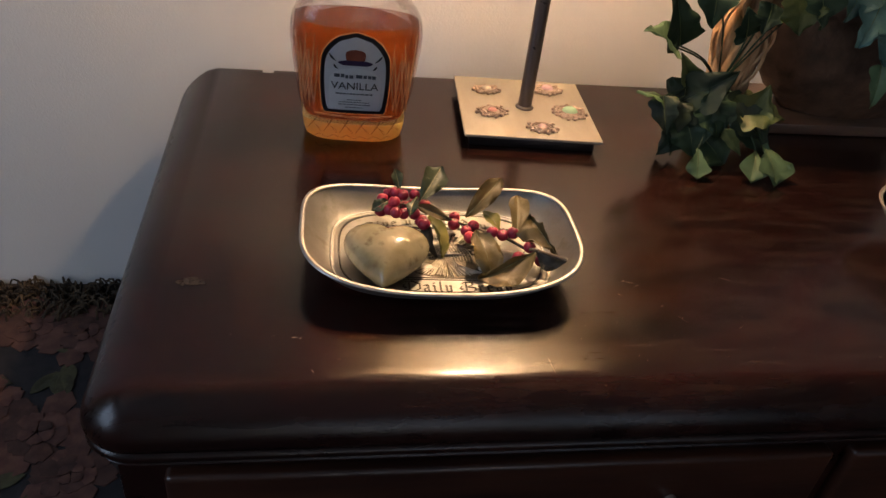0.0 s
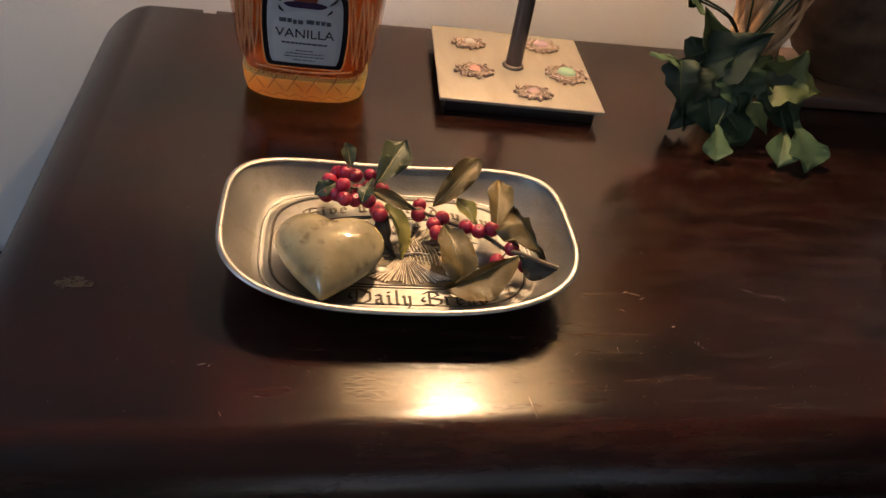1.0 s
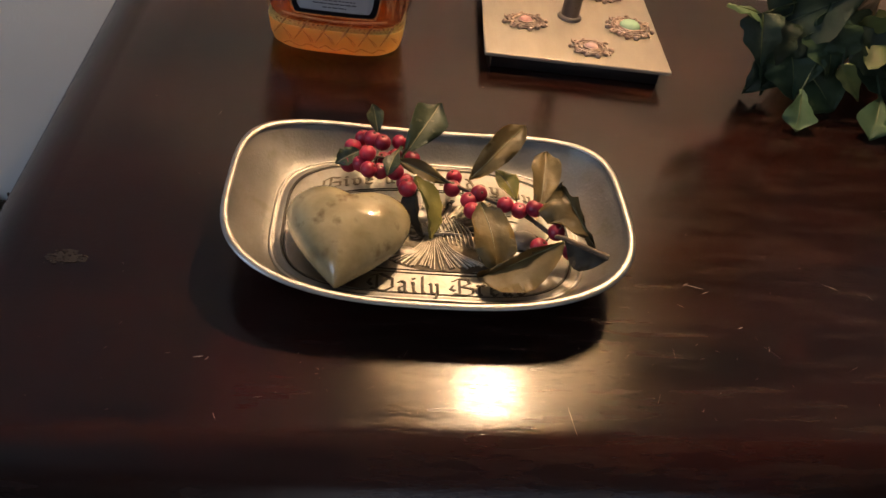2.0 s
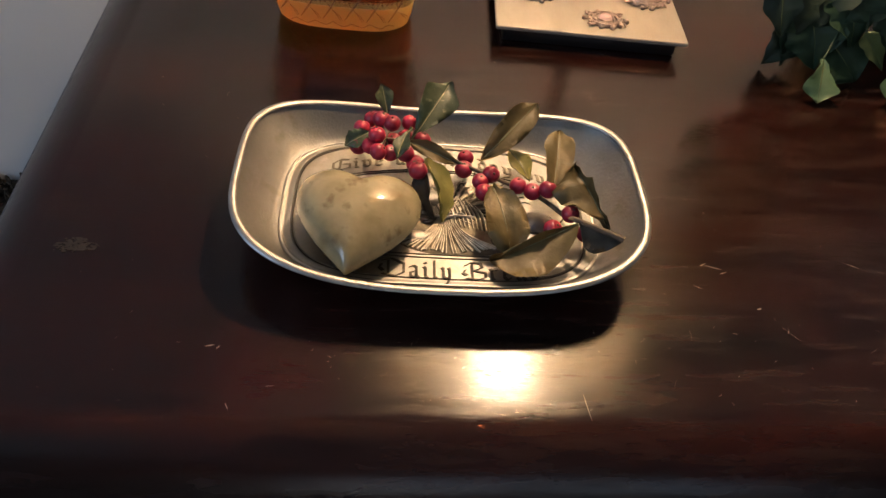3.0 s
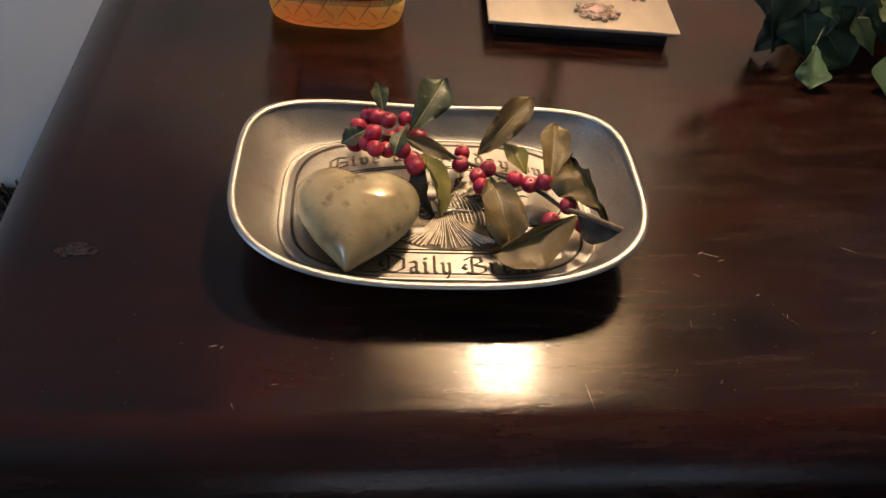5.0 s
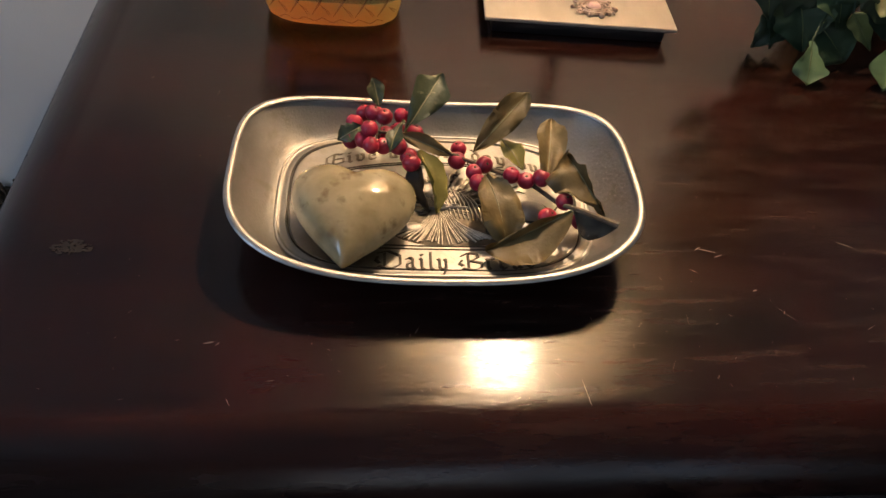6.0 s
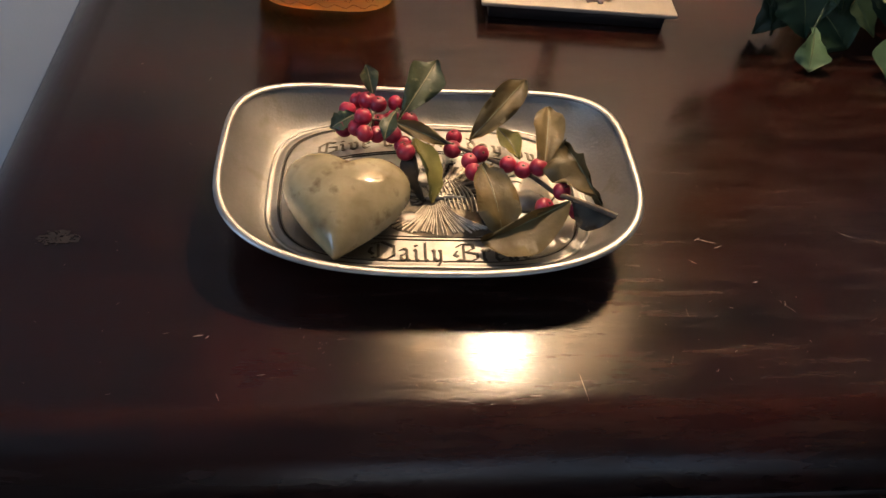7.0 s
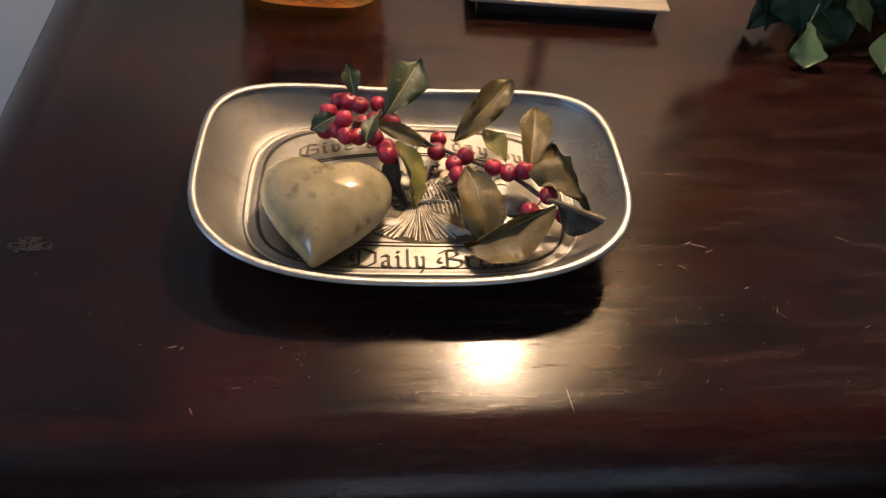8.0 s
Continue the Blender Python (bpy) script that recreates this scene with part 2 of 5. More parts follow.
thin_blade(M_OLIVE, 0.32, (0.30, 0.21, 0.07))
thin_blade(M_LIME, 0.30, (0.36, 0.34, 0.08))
thin_blade(M_HOLLY, 0.12, (0.10, 0.16, 0.05))
M_RIB = surface("pale_leaf_rib", (0.22, 0.21, 0.10), (0.30, 0.28, 0.15), 100, (0.4, 0.5))
M_TWIG = surface("brown_twig_bark", (0.05, 0.034, 0.022), (0.13, 0.095, 0.06), 200, (0.6, 0.8), bump=0.0004, bump_scale=400)
M_GLASS = amber("clear_bottle_glass", (1.0, 1.0, 1.0), (0.9, 0.9, 0.9), 1.47, 0.70, 0.01)
M_WHISKY = amber("amber_spirit", (0.60, 0.195, 0.046), (0.66, 0.19, 0.035), 1.36, 0.50, 0.04)
# clear glass tinted amber in place of the light refracted through it
M_THICK = amber("thick_base_glass", (1.0, 0.86, 0.42), (1.0, 0.92, 0.50), 1.45, 0.55, 0.85)
# the glints along the cuts are put into this pale amber tone
M_CUT = surface("cut_glass_edge", (0.80, 0.55, 0.28), (0.95, 0.74, 0.46), 60, (0.06, 0.14), transmission=0.75)
M_LABEL_EDGE = surface("black_label_border", (0.006, 0.007, 0.011), (0.014, 0.016, 0.022), 80, (0.3, 0.4))
M_LABEL = surface("silver_grey_label", (0.70, 0.71, 0.74), (0.78, 0.79, 0.82), 60, (0.38, 0.5))
M_LABEL_IN = surface("pale_label_panel", (0.77, 0.78, 0.80), (0.84, 0.85, 0.87), 60, (0.38, 0.5))
M_INK = surface("dark_label_ink", (0.010, 0.010, 0.014), (0.02, 0.02, 0.026), 80, (0.4, 0.5))
M_INK_PALE = surface("grey_label_ink", (0.10, 0.11, 0.13), (0.15, 0.16, 0.18), 80, (0.4, 0.5))
M_PURPLE = surface("purple_print", (0.035, 0.018, 0.065), (0.06, 0.03, 0.10), 80, (0.4, 0.5))
M_CREST = surface("copper_red_print", (0.22, 0.055, 0.03), (0.32, 0.09, 0.05), 80, (0.35, 0.5))
M_CAP = surface("gold_bottle_cap", (0.60, 0.42, 0.16), (0.70, 0.50, 0.22), 60, (0.25, 0.35), metal=1.0)
M_CHAMPAGNE = surface("champagne_satin_metal", (0.315, 0.285, 0.24), (0.36, 0.325, 0.275), 22, (0.46, 0.60), metal=0.55, bump=0.00003, bump_scale=400, stretch=(4, 1, 1))
M_BLACK = surface("black_lacquer_base", (0.006, 0.005, 0.005), (0.014, 0.011, 0.010), 40, (0.3, 0.45))
M_GUNMETAL = surface("dark_bronze_pole", (0.13, 0.11, 0.105), (0.16, 0.135, 0.13), 14, (0.27, 0.31), metal=0.7)
M_BRASS = surface("antique_brass_setting", (0.22, 0.155, 0.125), (0.44, 0.34, 0.285), 160, (0.30, 0.46), metal=0.45)
M_SHADE = fabric_shade()
M_BULB = glow("lit_bulb", (1.0, 0.69, 0.41), BULB_POWER)
M_TRUNK = surface("tan_vine_bark", (0.36, 0.20, 0.095), (0.60, 0.39, 0.22), 45, (0.6, 0.8), bump=0.0012, bump_scale=160, stretch=(3, 3, 0.7))
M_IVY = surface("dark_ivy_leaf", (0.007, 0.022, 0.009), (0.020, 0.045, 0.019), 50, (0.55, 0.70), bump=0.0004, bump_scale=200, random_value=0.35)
M_IVY_PALE = surface("pale_ivy_leaf", (0.045, 0.095, 0.048), (0.115, 0.185, 0.095), 45, (0.45, 0.6), bump=0.0004, bump_scale=200, random_value=0.2)
M_IVY_OLIVE = surface("olive_ivy_leaf", (0.045, 0.066, 0.022), (0.105, 0.132, 0.045), 45, (0.45, 0.6), bump=0.0004, bump_scale=200, random_value=0.2)
M_IVY_TEAL = surface("blue_green_ivy_leaf", (0.03, 0.085, 0.080), (0.10, 0.19, 0.165), 45, (0.45, 0.6), bump=0.0004, bump_scale=200, random_value=0.3)
thin_blade(M_IVY, 0.12, (0.05, 0.12, 0.03))
thin_blade(M_IVY_PALE, 0.25, (0.30, 0.42, 0.18))
thin_blade(M_IVY_OLIVE, 0.22, (0.17, 0.24, 0.07))
thin_blade(M_IVY_TEAL, 0.18, (0.16, 0.32, 0.26))
M_POT = surface("carved_dark_brown_pot", (0.040, 0.023, 0.016), (0.125, 0.072, 0.046), 30, (0.38, 0.55), bump=0.004, bump_scale=42)
M_STAND = surface("dark_stained_stand", (0.06, 0.036, 0.026), (0.12, 0.075, 0.056), 16, (0.3, 0.42), stretch=(0.5, 4, 4))
M_CREAM = surface("cream_glazed_dish", (0.52, 0.46, 0.35), (0.62, 0.56, 0.44), 30, (0.18, 0.28))
M_FRAME = surface("white_window_paint", (0.70, 0.70, 0.68), (0.78, 0.78, 0.76), 20, (0.4, 0.5))
M_PANE = clear("window_pane_glass", (1, 1, 1), 1.45)


def stone_gem(name, colour):
    m = clear(name, colour, 1.54, 0.05)
    m.node_tree.nodes["Principled BSDF"].inputs["Transmission Weight"].default_value = 0.45
    return m


M_GEM = {k: stone_gem(k + "_glass_stone", c) for k, c in dict(clear=(0.86, 0.82, 0.74), pink=(0.88, 0.46, 0.43), rose=(0.88, 0.62, 0.60),
                                                              green=(0.52, 0.84, 0.58), lilac=(0.78, 0.55, 0.64)).items()}


# ---- mesh helpers ----
def root(ob):
    while ob.parent:
        ob = ob.parent
    return ob


def part(name, bm, material, parent=None, label="", smooth=40):
    """Links a bmesh, drawn in the place's own metres, as one mesh object under a thing or a part."""
    if parent:
        bmesh.ops.translate(bm, verts=bm.verts, vec=-root(parent).location)
    bmesh.ops.recalc_face_normals(bm, faces=bm.faces)
    me = bpy.data.meshes.new(name)
    bm.to_mesh(me)
    bm.free()
    me.materials.append(material)
    if smooth:
        me.polygons.foreach_set("use_smooth", [True] * len(me.polygons))
        me.set_sharp_from_angle(angle=radians(smooth))
    ob = new(name, me)
    if parent:
        ob.parent = parent
    if label:
        ob["label"] = label
    return ob


def thing(name, loc, label, category, group="", kind=""):
    ob = new(name)
    ob.location = loc
    ob.empty_display_size = 0.02
    return tagged(ob, label, category, group, kind)


def box(x0, x1, y0, y1, z0, z1, bevel=0.0, bm=None, segments=2):
    own = bm is None
    bm = bm or bmesh.new()
    made = bmesh.ops.create_cube(bm, size=1.0, matrix=Matrix.LocRotScale(((x0 + x1) / 2, (y0 + y1) / 2, (z0 + z1) / 2), None, (x1 - x0, y1 - y0, z1 - z0)))
    if bevel:
        edges = list({e for v in made["verts"] for e in v.link_edges})
        bmesh.ops.bevel(bm, geom=edges, offset=bevel, segments=segments, profile=0.5, affect="EDGES")
    return bm


def loft(rings, close_start=True, close_end=True, bm=None):
    """A skin over rings of equally many points."""
    bm = bm or bmesh.new()
    rows = [[bm.verts.new(p) for p in ring] for ring in rings]
    k = len(rows[0])
    for a, b in zip(rows, rows[1:]):
        for i in range(k):
            bm.faces.new((a[i], a[(i + 1) % k], b[(i + 1) % k], b[i]))
    if close_start:
        bm.faces.new(rows[0][::-1])
    if close_end:
        bm.faces.new(rows[-1])
    return bm


def lathe(profile, centre, k=40, bm=None):
    """profile: pairs of radius and height, bottom to top, round a vertical axis."""
    x, y, z = centre
    return loft([[(x + r * math.cos(2 * math.pi * i / k), y + r * math.sin(2 * math.pi * i / k), z + h) for i in range(k)] for r, h in profile], bm=bm)


def oval(cx, cy, a, b, n, z, k=96, lift=None, back=None):
    """A ring in the form of a rounded oblong; z may rise towards the ends by lift."""
    ring = []
    for i in range(k):
        t = 2 * math.pi * i / k
        c, s = math.cos(t), math.sin(t)
        e = back if back and s > 0 else n
        x, y = a * math.copysign(abs(c) ** (2 / e), c), b * math.copysign(abs(s) ** (2 / e), s)
        ring.append((cx + x, cy + y, z + (lift * (x / a) ** 2 if lift else 0)))
    return ring


def tube(points, radii, k=8, bm=None, smooth_steps=4):
    """A round rod along a smooth line through the points, with a radius at each."""
    pts = [Vector(p) for p in points]
    radii = radii if isinstance(radii, (list, tuple)) else [radii] * len(pts)
    line, rad = [], []
    for i in range(len(pts) - 1):
        a, b, c, d = pts[max(i - 1, 0)], pts[i], pts[i + 1], pts[min(i + 2, len(pts) - 1)]
        for j in range(smooth_steps):
            t = j / smooth_steps
            line.append(0.5 * ((2 * b) + (c - a) * t + (2 * a - 5 * b + 4 * c - d) * t * t + (3 * b - a - 3 * c + d) * t ** 3))
            rad.append(radii[i] * (1 - t) + radii[i + 1] * t)
    line.append(pts[-1]), rad.append(radii[-1])
    rings, side = [], None
    for i, p in enumerate(line):
        way = (line[min(i + 1, len(line) - 1)] - line[max(i - 1, 0)]).normalized()
        if side is None:
            side = way.orthogonal().normalized()
        side = (side - way * side.dot(way)).normalized()
        up = way.cross(side)
        rings.append([p + rad[i] * (math.cos(2 * math.pi * q / k) * side + math.sin(2 * math.pi * q / k) * up) for q in range(k)])
    return loft(rings, bm=bm)


LEAF_FORMS = {
    "ivy": ((0, .14), (.03, .38), (.09, .52), (.18, .53), (.28, .43), (.36, .43), (.44, .46), (.52, .42), (.62, .30), (.75, .21), (.88, .12), (1, .01)),
    "holly": ((0, .05), (.10, .24), (.20, .40), (.28, .36), (.40, .52), (.50, .46), (.62, .53), (.70, .40), (.80, .34), (.90, .14), (1, .005)),
    "shield": ((0, .03), (.14, .10), (.28, .23), (.42, .36), (.55, .45), (.68, .52), (.75, .50), (.82, .36), (.90, .20), (.96, .10), (1, .005)),
    "obovate": ((0, .03), (.10, .20), (.22, .32), (.36, .42), (.50, .49), (.62, .51), (.74, .48), (.84, .40), (.92, .28), (.97, .15), (1, .02)),
    "bay": ((0, .04), (.08, .18), (.18, .33), (.30, .44), (.42, .50), (.55, .49), (.67, .42), (.78, .31), (.88, .18), (.95, .08), (1, .005)),
}


def leaf(base, tip, width, face=(0, -0.5, 0.85), fold=0.25, bend=0.08, twist=0.0, form="bay", thick=0.0005, ripple=0.02, seed=0, bm=None, halves=(1.0, 1.0)):
    """A leaf from base to tip: two halves folded along the rib, bent over its length, with a rippled blade and a real thickness."""
    base, tip, face = Vector(base), Vector(tip), Vector(face)
    along = tip - base
    length = along.length
    along.normalize()
    side = along.cross(face).normalized()
    up = side.cross(along).normalized()
    bm = bm or bmesh.new()
    top, low = [], []
    for t, w in LEAF_FORMS[form]:
        turn = Matrix.Rotation(twist * (t - 0.3), 3, along)
        s2, u2 = turn @ side, turn @ up
        row_t, row_l = [], []
        for q in (-1, -0.6, -0.25, 0, 0.25, 0.6, 1):
            h = fold * abs(q) * w * width - 0.03 * width * (q == 0) + bend * length * math.sin(math.pi * t)
            h += ripple * width * (math.sin(9 * t + 5 * q + seed) * abs(q) + 0.5 * math.sin(23 * t + 3 * seed) * abs(q) ** 0.5)
            p = base + along * (t * length) + s2 * (q * halves[q > 0] * w * width) + u2 * h
            row_t.append(bm.verts.new(p)), row_l.append(bm.verts.new(p - u2 * thick))
        top.append(row_t), low.append(row_l)
    for g, flip in ((top, 1), (low, -1)):
        for a, b in zip(g, g[1:]):
            for i in range(6):
                bm.faces.new((a[i], a[i + 1], b[i + 1], b[i])[::flip])
    for a, b, c, d in zip(top, top[1:], low, low[1:]):
        bm.faces.new((a[0], b[0], d[0], c[0])), bm.faces.new((a[6], c[6], d[6], b[6]))
    for i in range(6):
        bm.faces.new((top[0][i], low[0][i], low[0][i + 1], top[0][i + 1]))
        bm.faces.new((top[-1][i], top[-1][i + 1], low[-1][i + 1], low[-1][i]))
    return bm


def lettering(text, width, height, place, heavy=0.0):
    """Letters of the built-in font, scaled to width and height from their lower left corner, each point put in place by a function."""
    curve = bpy.data.curves.new("letters", "FONT")
    curve.body, curve.extrude, curve.resolution_u, curve.offset = text, 0.05, 3, heavy
    ob = new("letters", curve)
    me = bpy.data.meshes.new_from_object(ob.evaluated_get(bpy.context.evaluated_depsgraph_get()))
    bpy.data.objects.remove(ob)
    bpy.data.curves.remove(curve)
    bm = bmesh.new()
    bm.from_mesh(me)
    bpy.data.meshes.remove(me)
    xs, ys = [v.co.x for v in bm.verts], [v.co.y for v in bm.verts]
    for v in bm.verts:
        v.co = place((v.co.x - min(xs)) / (max(xs) - min(xs)) * width, (v.co.y - min(ys)) / (max(ys) - min(ys)) * height, 1 if v.co.z > 0 else 0)
    return bm


GLYPHS = {
    "a": ".08,.86 .3,.98 .46,.84 .46,.15 .6,.02|.46,.58 .12,.42 .1,.14 .26,.02 .46,.16", "B": ".02,1.2 .3,1.42 .66,1.36 .72,1.0 .36,.78 .84,.58 .84,.2 .5,.02 .06,.14|.3,1.3 .3,.16|.04,.8 -.08,.55 .08,.38",
    "D": ".06,1.25 .45,1.42 .92,1.1 .92,.36 .56,.02 .06,.14|.3,1.25 .3,.2|.04,.9 -.06,.62 .1,.4", "d": ".3,.98 .08,.74 .08,.24 .28,.02 .5,.22 .5,.72 .3,1.2 .04,1.42",
    "e": ".46,.56 .1,.46|.48,.16 .28,.02 .08,.24 .1,.76 .32,.98 .46,.62", "G": ".76,1.24 .44,1.42 .1,1.1 .1,.36 .44,.02 .82,.2 .82,.66 .52,.74|.42,1.28 .38,.3",
    "h": ".1,1.48 .1,.04|.1,.76 .34,.98 .46,.8 .46,.2 .34,-.2", "i": "0,.92 .1,.82 .1,.16 .24,.02|.06,1.28 .14,1.2", "l": ".1,1.48 .1,.16 .24,.02",
    "o": ".3,.98 .08,.74 .08,.24 .3,.02 .5,.24 .5,.74 .3,.98", "r": "0,.92 .1,.82 .1,.16 .22,.02|.1,.74 .32,.96 .46,.82", "s": ".44,.84 .24,.98 .08,.76 .42,.34 .24,.02 .02,.16",
    "t": ".14,1.26 .14,.16 .3,.02|0,.9 .36,.9", "u": "0,.92 .1,.82 .1,.2 .24,.02 .44,.18|.36,.92 .44,.82 .44,.16 .58,.02", "v": "0,.92 .1,.82 .1,.24 .3,.02 .5,.24 .48,.8 .32,.98",
    "y": "0,.92 .1,.82 .1,.2 .24,.04 .48,.2|.4,.92 .48,.82 .48,0 .3,-.34 .02,-.42"}


def blackletter(text, unit, tall, place, nib=0.17):
    """Old-style letters drawn as with a broad slanting nib: every stroke a raised bar, every point put in place by a function."""
    pens, x = [], 0.0
    for ch in text:
        if ch == " ":
            x += 0.62
            continue
        lines = [[tuple(float(v) for v in p.split(",")) for p in line.split()] for line in GLYPHS[ch].split("|")]
        wide = 1.5 if ch.isupper() else 1.0
        pens += [[(x + u * wide, v) for u, v in line] for line in lines]
        x += wide * max(u for line in lines for u, v in line) + 0.30
    nx, ny = nib / 2, nib / 3.2
    bm = bmesh.new()
    for line in pens:
        for (u0, v0), (u1, v1) in zip(line, line[1:]):
            if u0 > u1:
                u0, v0, u1, v1 = u1, v1, u0, v0
            if v1 > v0:
                hull = [(u0 - nx, v0 - ny), (u0 + nx, v0 - ny * 0.2), (u1 + nx, v1 + ny), (u1 - nx, v1 + ny * 0.2)]
            else:
                hull = [(u0 - nx, v0 - ny), (u1 - nx, v1 - ny), (u1 + nx, v1 + ny), (u0 + nx, v0 + ny)]
            rows = [[bm.verts.new(place(u * unit, v * tall, e)) for u, v in hull] for e in (0, 1)]
            bm.faces.new(rows[1])
            for k in range(4):
                bm.faces.new((rows[0][k], rows[0][(k + 1) % 4], rows[1][(k + 1) % 4], rows[1][k]))
    return bm


# ---- the room ----
WALL_Y, SOUTH = 0.49, -3.2
room = [("wall_north", (-2.3, 3.5, WALL_Y, WALL_Y + 0.1, 0, 2.6), M_WALL), ("wall_east", (3.4, 3.5, SOUTH, WALL_Y, 0, 2.6), M_WALL_UNSEEN)]
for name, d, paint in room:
    tagged(part(name, box(*d), paint, smooth=0), "plain off-white painted wall" if paint == M_WALL else "plain unseen tan-toned wall", "wall", kind="structure")
west = bmesh.new()
for d in ((-2.3, -2.2, SOUTH, -1.5, 0, 2.6), (-2.3, -2.2, -0.4, WALL_Y, 0, 2.6), (-2.3, -2.2, -1.5, -0.4, 0, 0.85), (-2.3, -2.2, -1.5, -0.4, 2.05, 2.6)):
    box(*d, bm=west)
tagged(part("wall_west", west, M_WALL_UNSEEN, smooth=0), "plain unseen tan-toned wall with a window opening", "wall", kind="structure")
tagged(part("ceiling", box(-2.3, 3.5, SOUTH - 0.1, WALL_Y + 0.1, 2.6, 2.7), M_CEIL, smooth=0), "plain white ceiling", "ceiling", kind="structure")
tagged(part("floor", box(-2.3, 3.5, SOUTH - 0.1, WALL_Y + 0.1, -0.1, 0), M_FLOOR, smooth=0), "brown carpeted floor", "floor", kind="structure")
south = bmesh.new()
for d in ((-2.3, -0.5, 0, 2.6), (1.9, 3.5, 0, 2.6), (-0.5, 1.9, 0, 0.7), (-0.5, 1.9, 2.2, 2.6)):
    box(d[0], d[1], SOUTH - 0.1, SOUTH, d[2], d[3], bm=south)
tagged(part("wall_south", south, M_WALL_UNSEEN, smooth=0), "plain unseen tan-toned wall with a window opening", "wall", kind="structure")


def casement(name, m, half, height):
    """A white two-light window in the plane y = 0 of its own place, sill at height 0."""
    ob = tagged(new(name), "unseen white framed window letting in cool daylight", "window", kind="structure")
    ob.location = m.translation
    bars = ((-half, -half + 0.06, 0, height), (half - 0.06, half, 0, height), (-half + 0.06, half - 0.06, 0, 0.06), (-half + 0.06, half - 0.06, height - 0.06, height), (-0.02, 0.02, 0.06, height - 0.06))
    for x0, x1, z0, z1 in bars:
        bm = box(x0, x1, -0.03, 0.03, z0, z1, bevel=0.004)
        bmesh.ops.transform(bm, matrix=m, verts=bm.verts)
        part("window_frame", bm, M_FRAME, ob)
    for x0, x1 in ((-half + 0.06, -0.02), (0.02, half - 0.06)):
        bm = box(x0, x1, -0.002, 0.002, 0.06, height - 0.06)
        bmesh.ops.transform(bm, matrix=m, verts=bm.verts)
        part("pane", bm, M_PANE, ob, smooth=0).visible_shadow = False


casement("window_1", pose(-2.25, -0.95, 0.85, 0, 0, 90), 0.55, 1.2)
# unseen opening, added to hold the fill light
casement("fill_window", pose(0.7, SOUTH - 0.05, 0.7), 1.2, 1.5)


# ---- floral rug with its fringe ----
def rug():
    rng = random.Random(5)
    ob = thing("floral_rug", (-0.5, -0.4, 0), "black rug with dusty pink flowers and brown fringe", "rug")
    part("rug_body", box(-1.5, 0.9, -1.6, 0.425, 0.0, 0.010, bevel=0.004), M_RUG, ob)
    spots = [(-0.452, 0.165, 0.075), (-0.530, 0.215, 0.06), (-0.395, 0.10, 0.06), (-0.52, 0.375, 0.065), (-0.435, 0.36, 0.07), (-0.60, 0.30, 0.06), (-0.67, 0.17, 0.07),
             (-0.58, 0.03, 0.07), (-0.47, -0.02, 0.065), (-0.70, -0.10, 0.07), (-0.36, -0.10, 0.06), (-0.85, 0.30, 0.07), (-0.80, 0.02, 0.06), (-0.36, 0.40, 0.05)]
    for x, y, r in spots:
        bm = bmesh.new()
        for ring, (count, reach, z) in enumerate(((8, 1.0, 0.0115), (6, 0.62, 0.0135), (5, 0.3, 0.0155))):
            off = rng.random() * 6
            for i in range(count):
                a = off + 2 * math.pi * i / count + rng.uniform(-0.15, 0.15)
                c, s, wid = math.cos(a), math.sin(a), reach * r * 2.2 / count
                ln = reach * r * rng.uniform(0.8, 1.1)
                outline = [(0.1, 0), (0.45, 0.75), (0.78, 1.0), (1.0, 0.25), (0.93, 0), (1.0, -0.25), (0.78, -1.0), (0.45, -0.75)]
                up = [bm.verts.new((x + ln * u * c - wid * v * s, y + ln * u * s + wid * v * c, z + 0.001 * rng.random())) for u, v in outline]
                mid = bm.verts.new((x + ln * 0.6 * c, y + ln * 0.6 * s, z + 0.002))
                for j in range(8):
                    bm.faces.new((up[j], up[(j + 1) % 8], mid))
                low = [bm.verts.new(v.co - Vector((0, 0, 0.004))) for v in up]
                for j in range(8):
                    bm.faces.new((up[j], low[j], low[(j + 1) % 8], up[(j + 1) % 8]))
        part("flower", bm, M_PETAL, ob, smooth=60)
    leaves = bmesh.new()
    for x, y, r in spots:
        for _ in range(3):
            a = rng.uniform(0, 6.28)
            b = Vector((x + r * 0.9 * math.cos(a), y + r * 0.9 * math.sin(a), 0.011))
            leaf(b, b + Vector((0.05 * math.cos(a + 0.5), 0.05 * math.sin(a + 0.5), 0.001)), 0.022, (0, 0, 1), 0.05, 0.01, form="bay", thick=0.001, bm=leaves)
    tagged(part("rug_leaves", leaves, M_RUGLEAF, ob), kind="stuff")
    fr = bmesh.new()
    for _ in range(1500):
        x, y = rng.uniform(-0.95, -0.1), rng.uniform(0.40, 0.478)
        dx, dy, h = rng.uniform(-0.018, 0.018), rng.uniform(-0.02, 0.012), rng.uniform(0.006, 0.026)
        tube([(x, y, 0.002), (x + dx * 0.3, y + dy * 0.3, h), (x + dx, y + dy, h * 0.9), (x + dx * 1.3, y + dy * 1.2, h * 0.3)], [0.0022, 0.0018, 0.0016, 0.001], 4, fr, 2)
    tagged(part("fringe", fr, M_FRINGE, ob, "brown curly wool fringe"), kind="stuff")
    return ob


rug()


# ---- the low chest ----
X0, X1, Y0, Y1 = -0.2765, 1.05, -0.160, 0.462


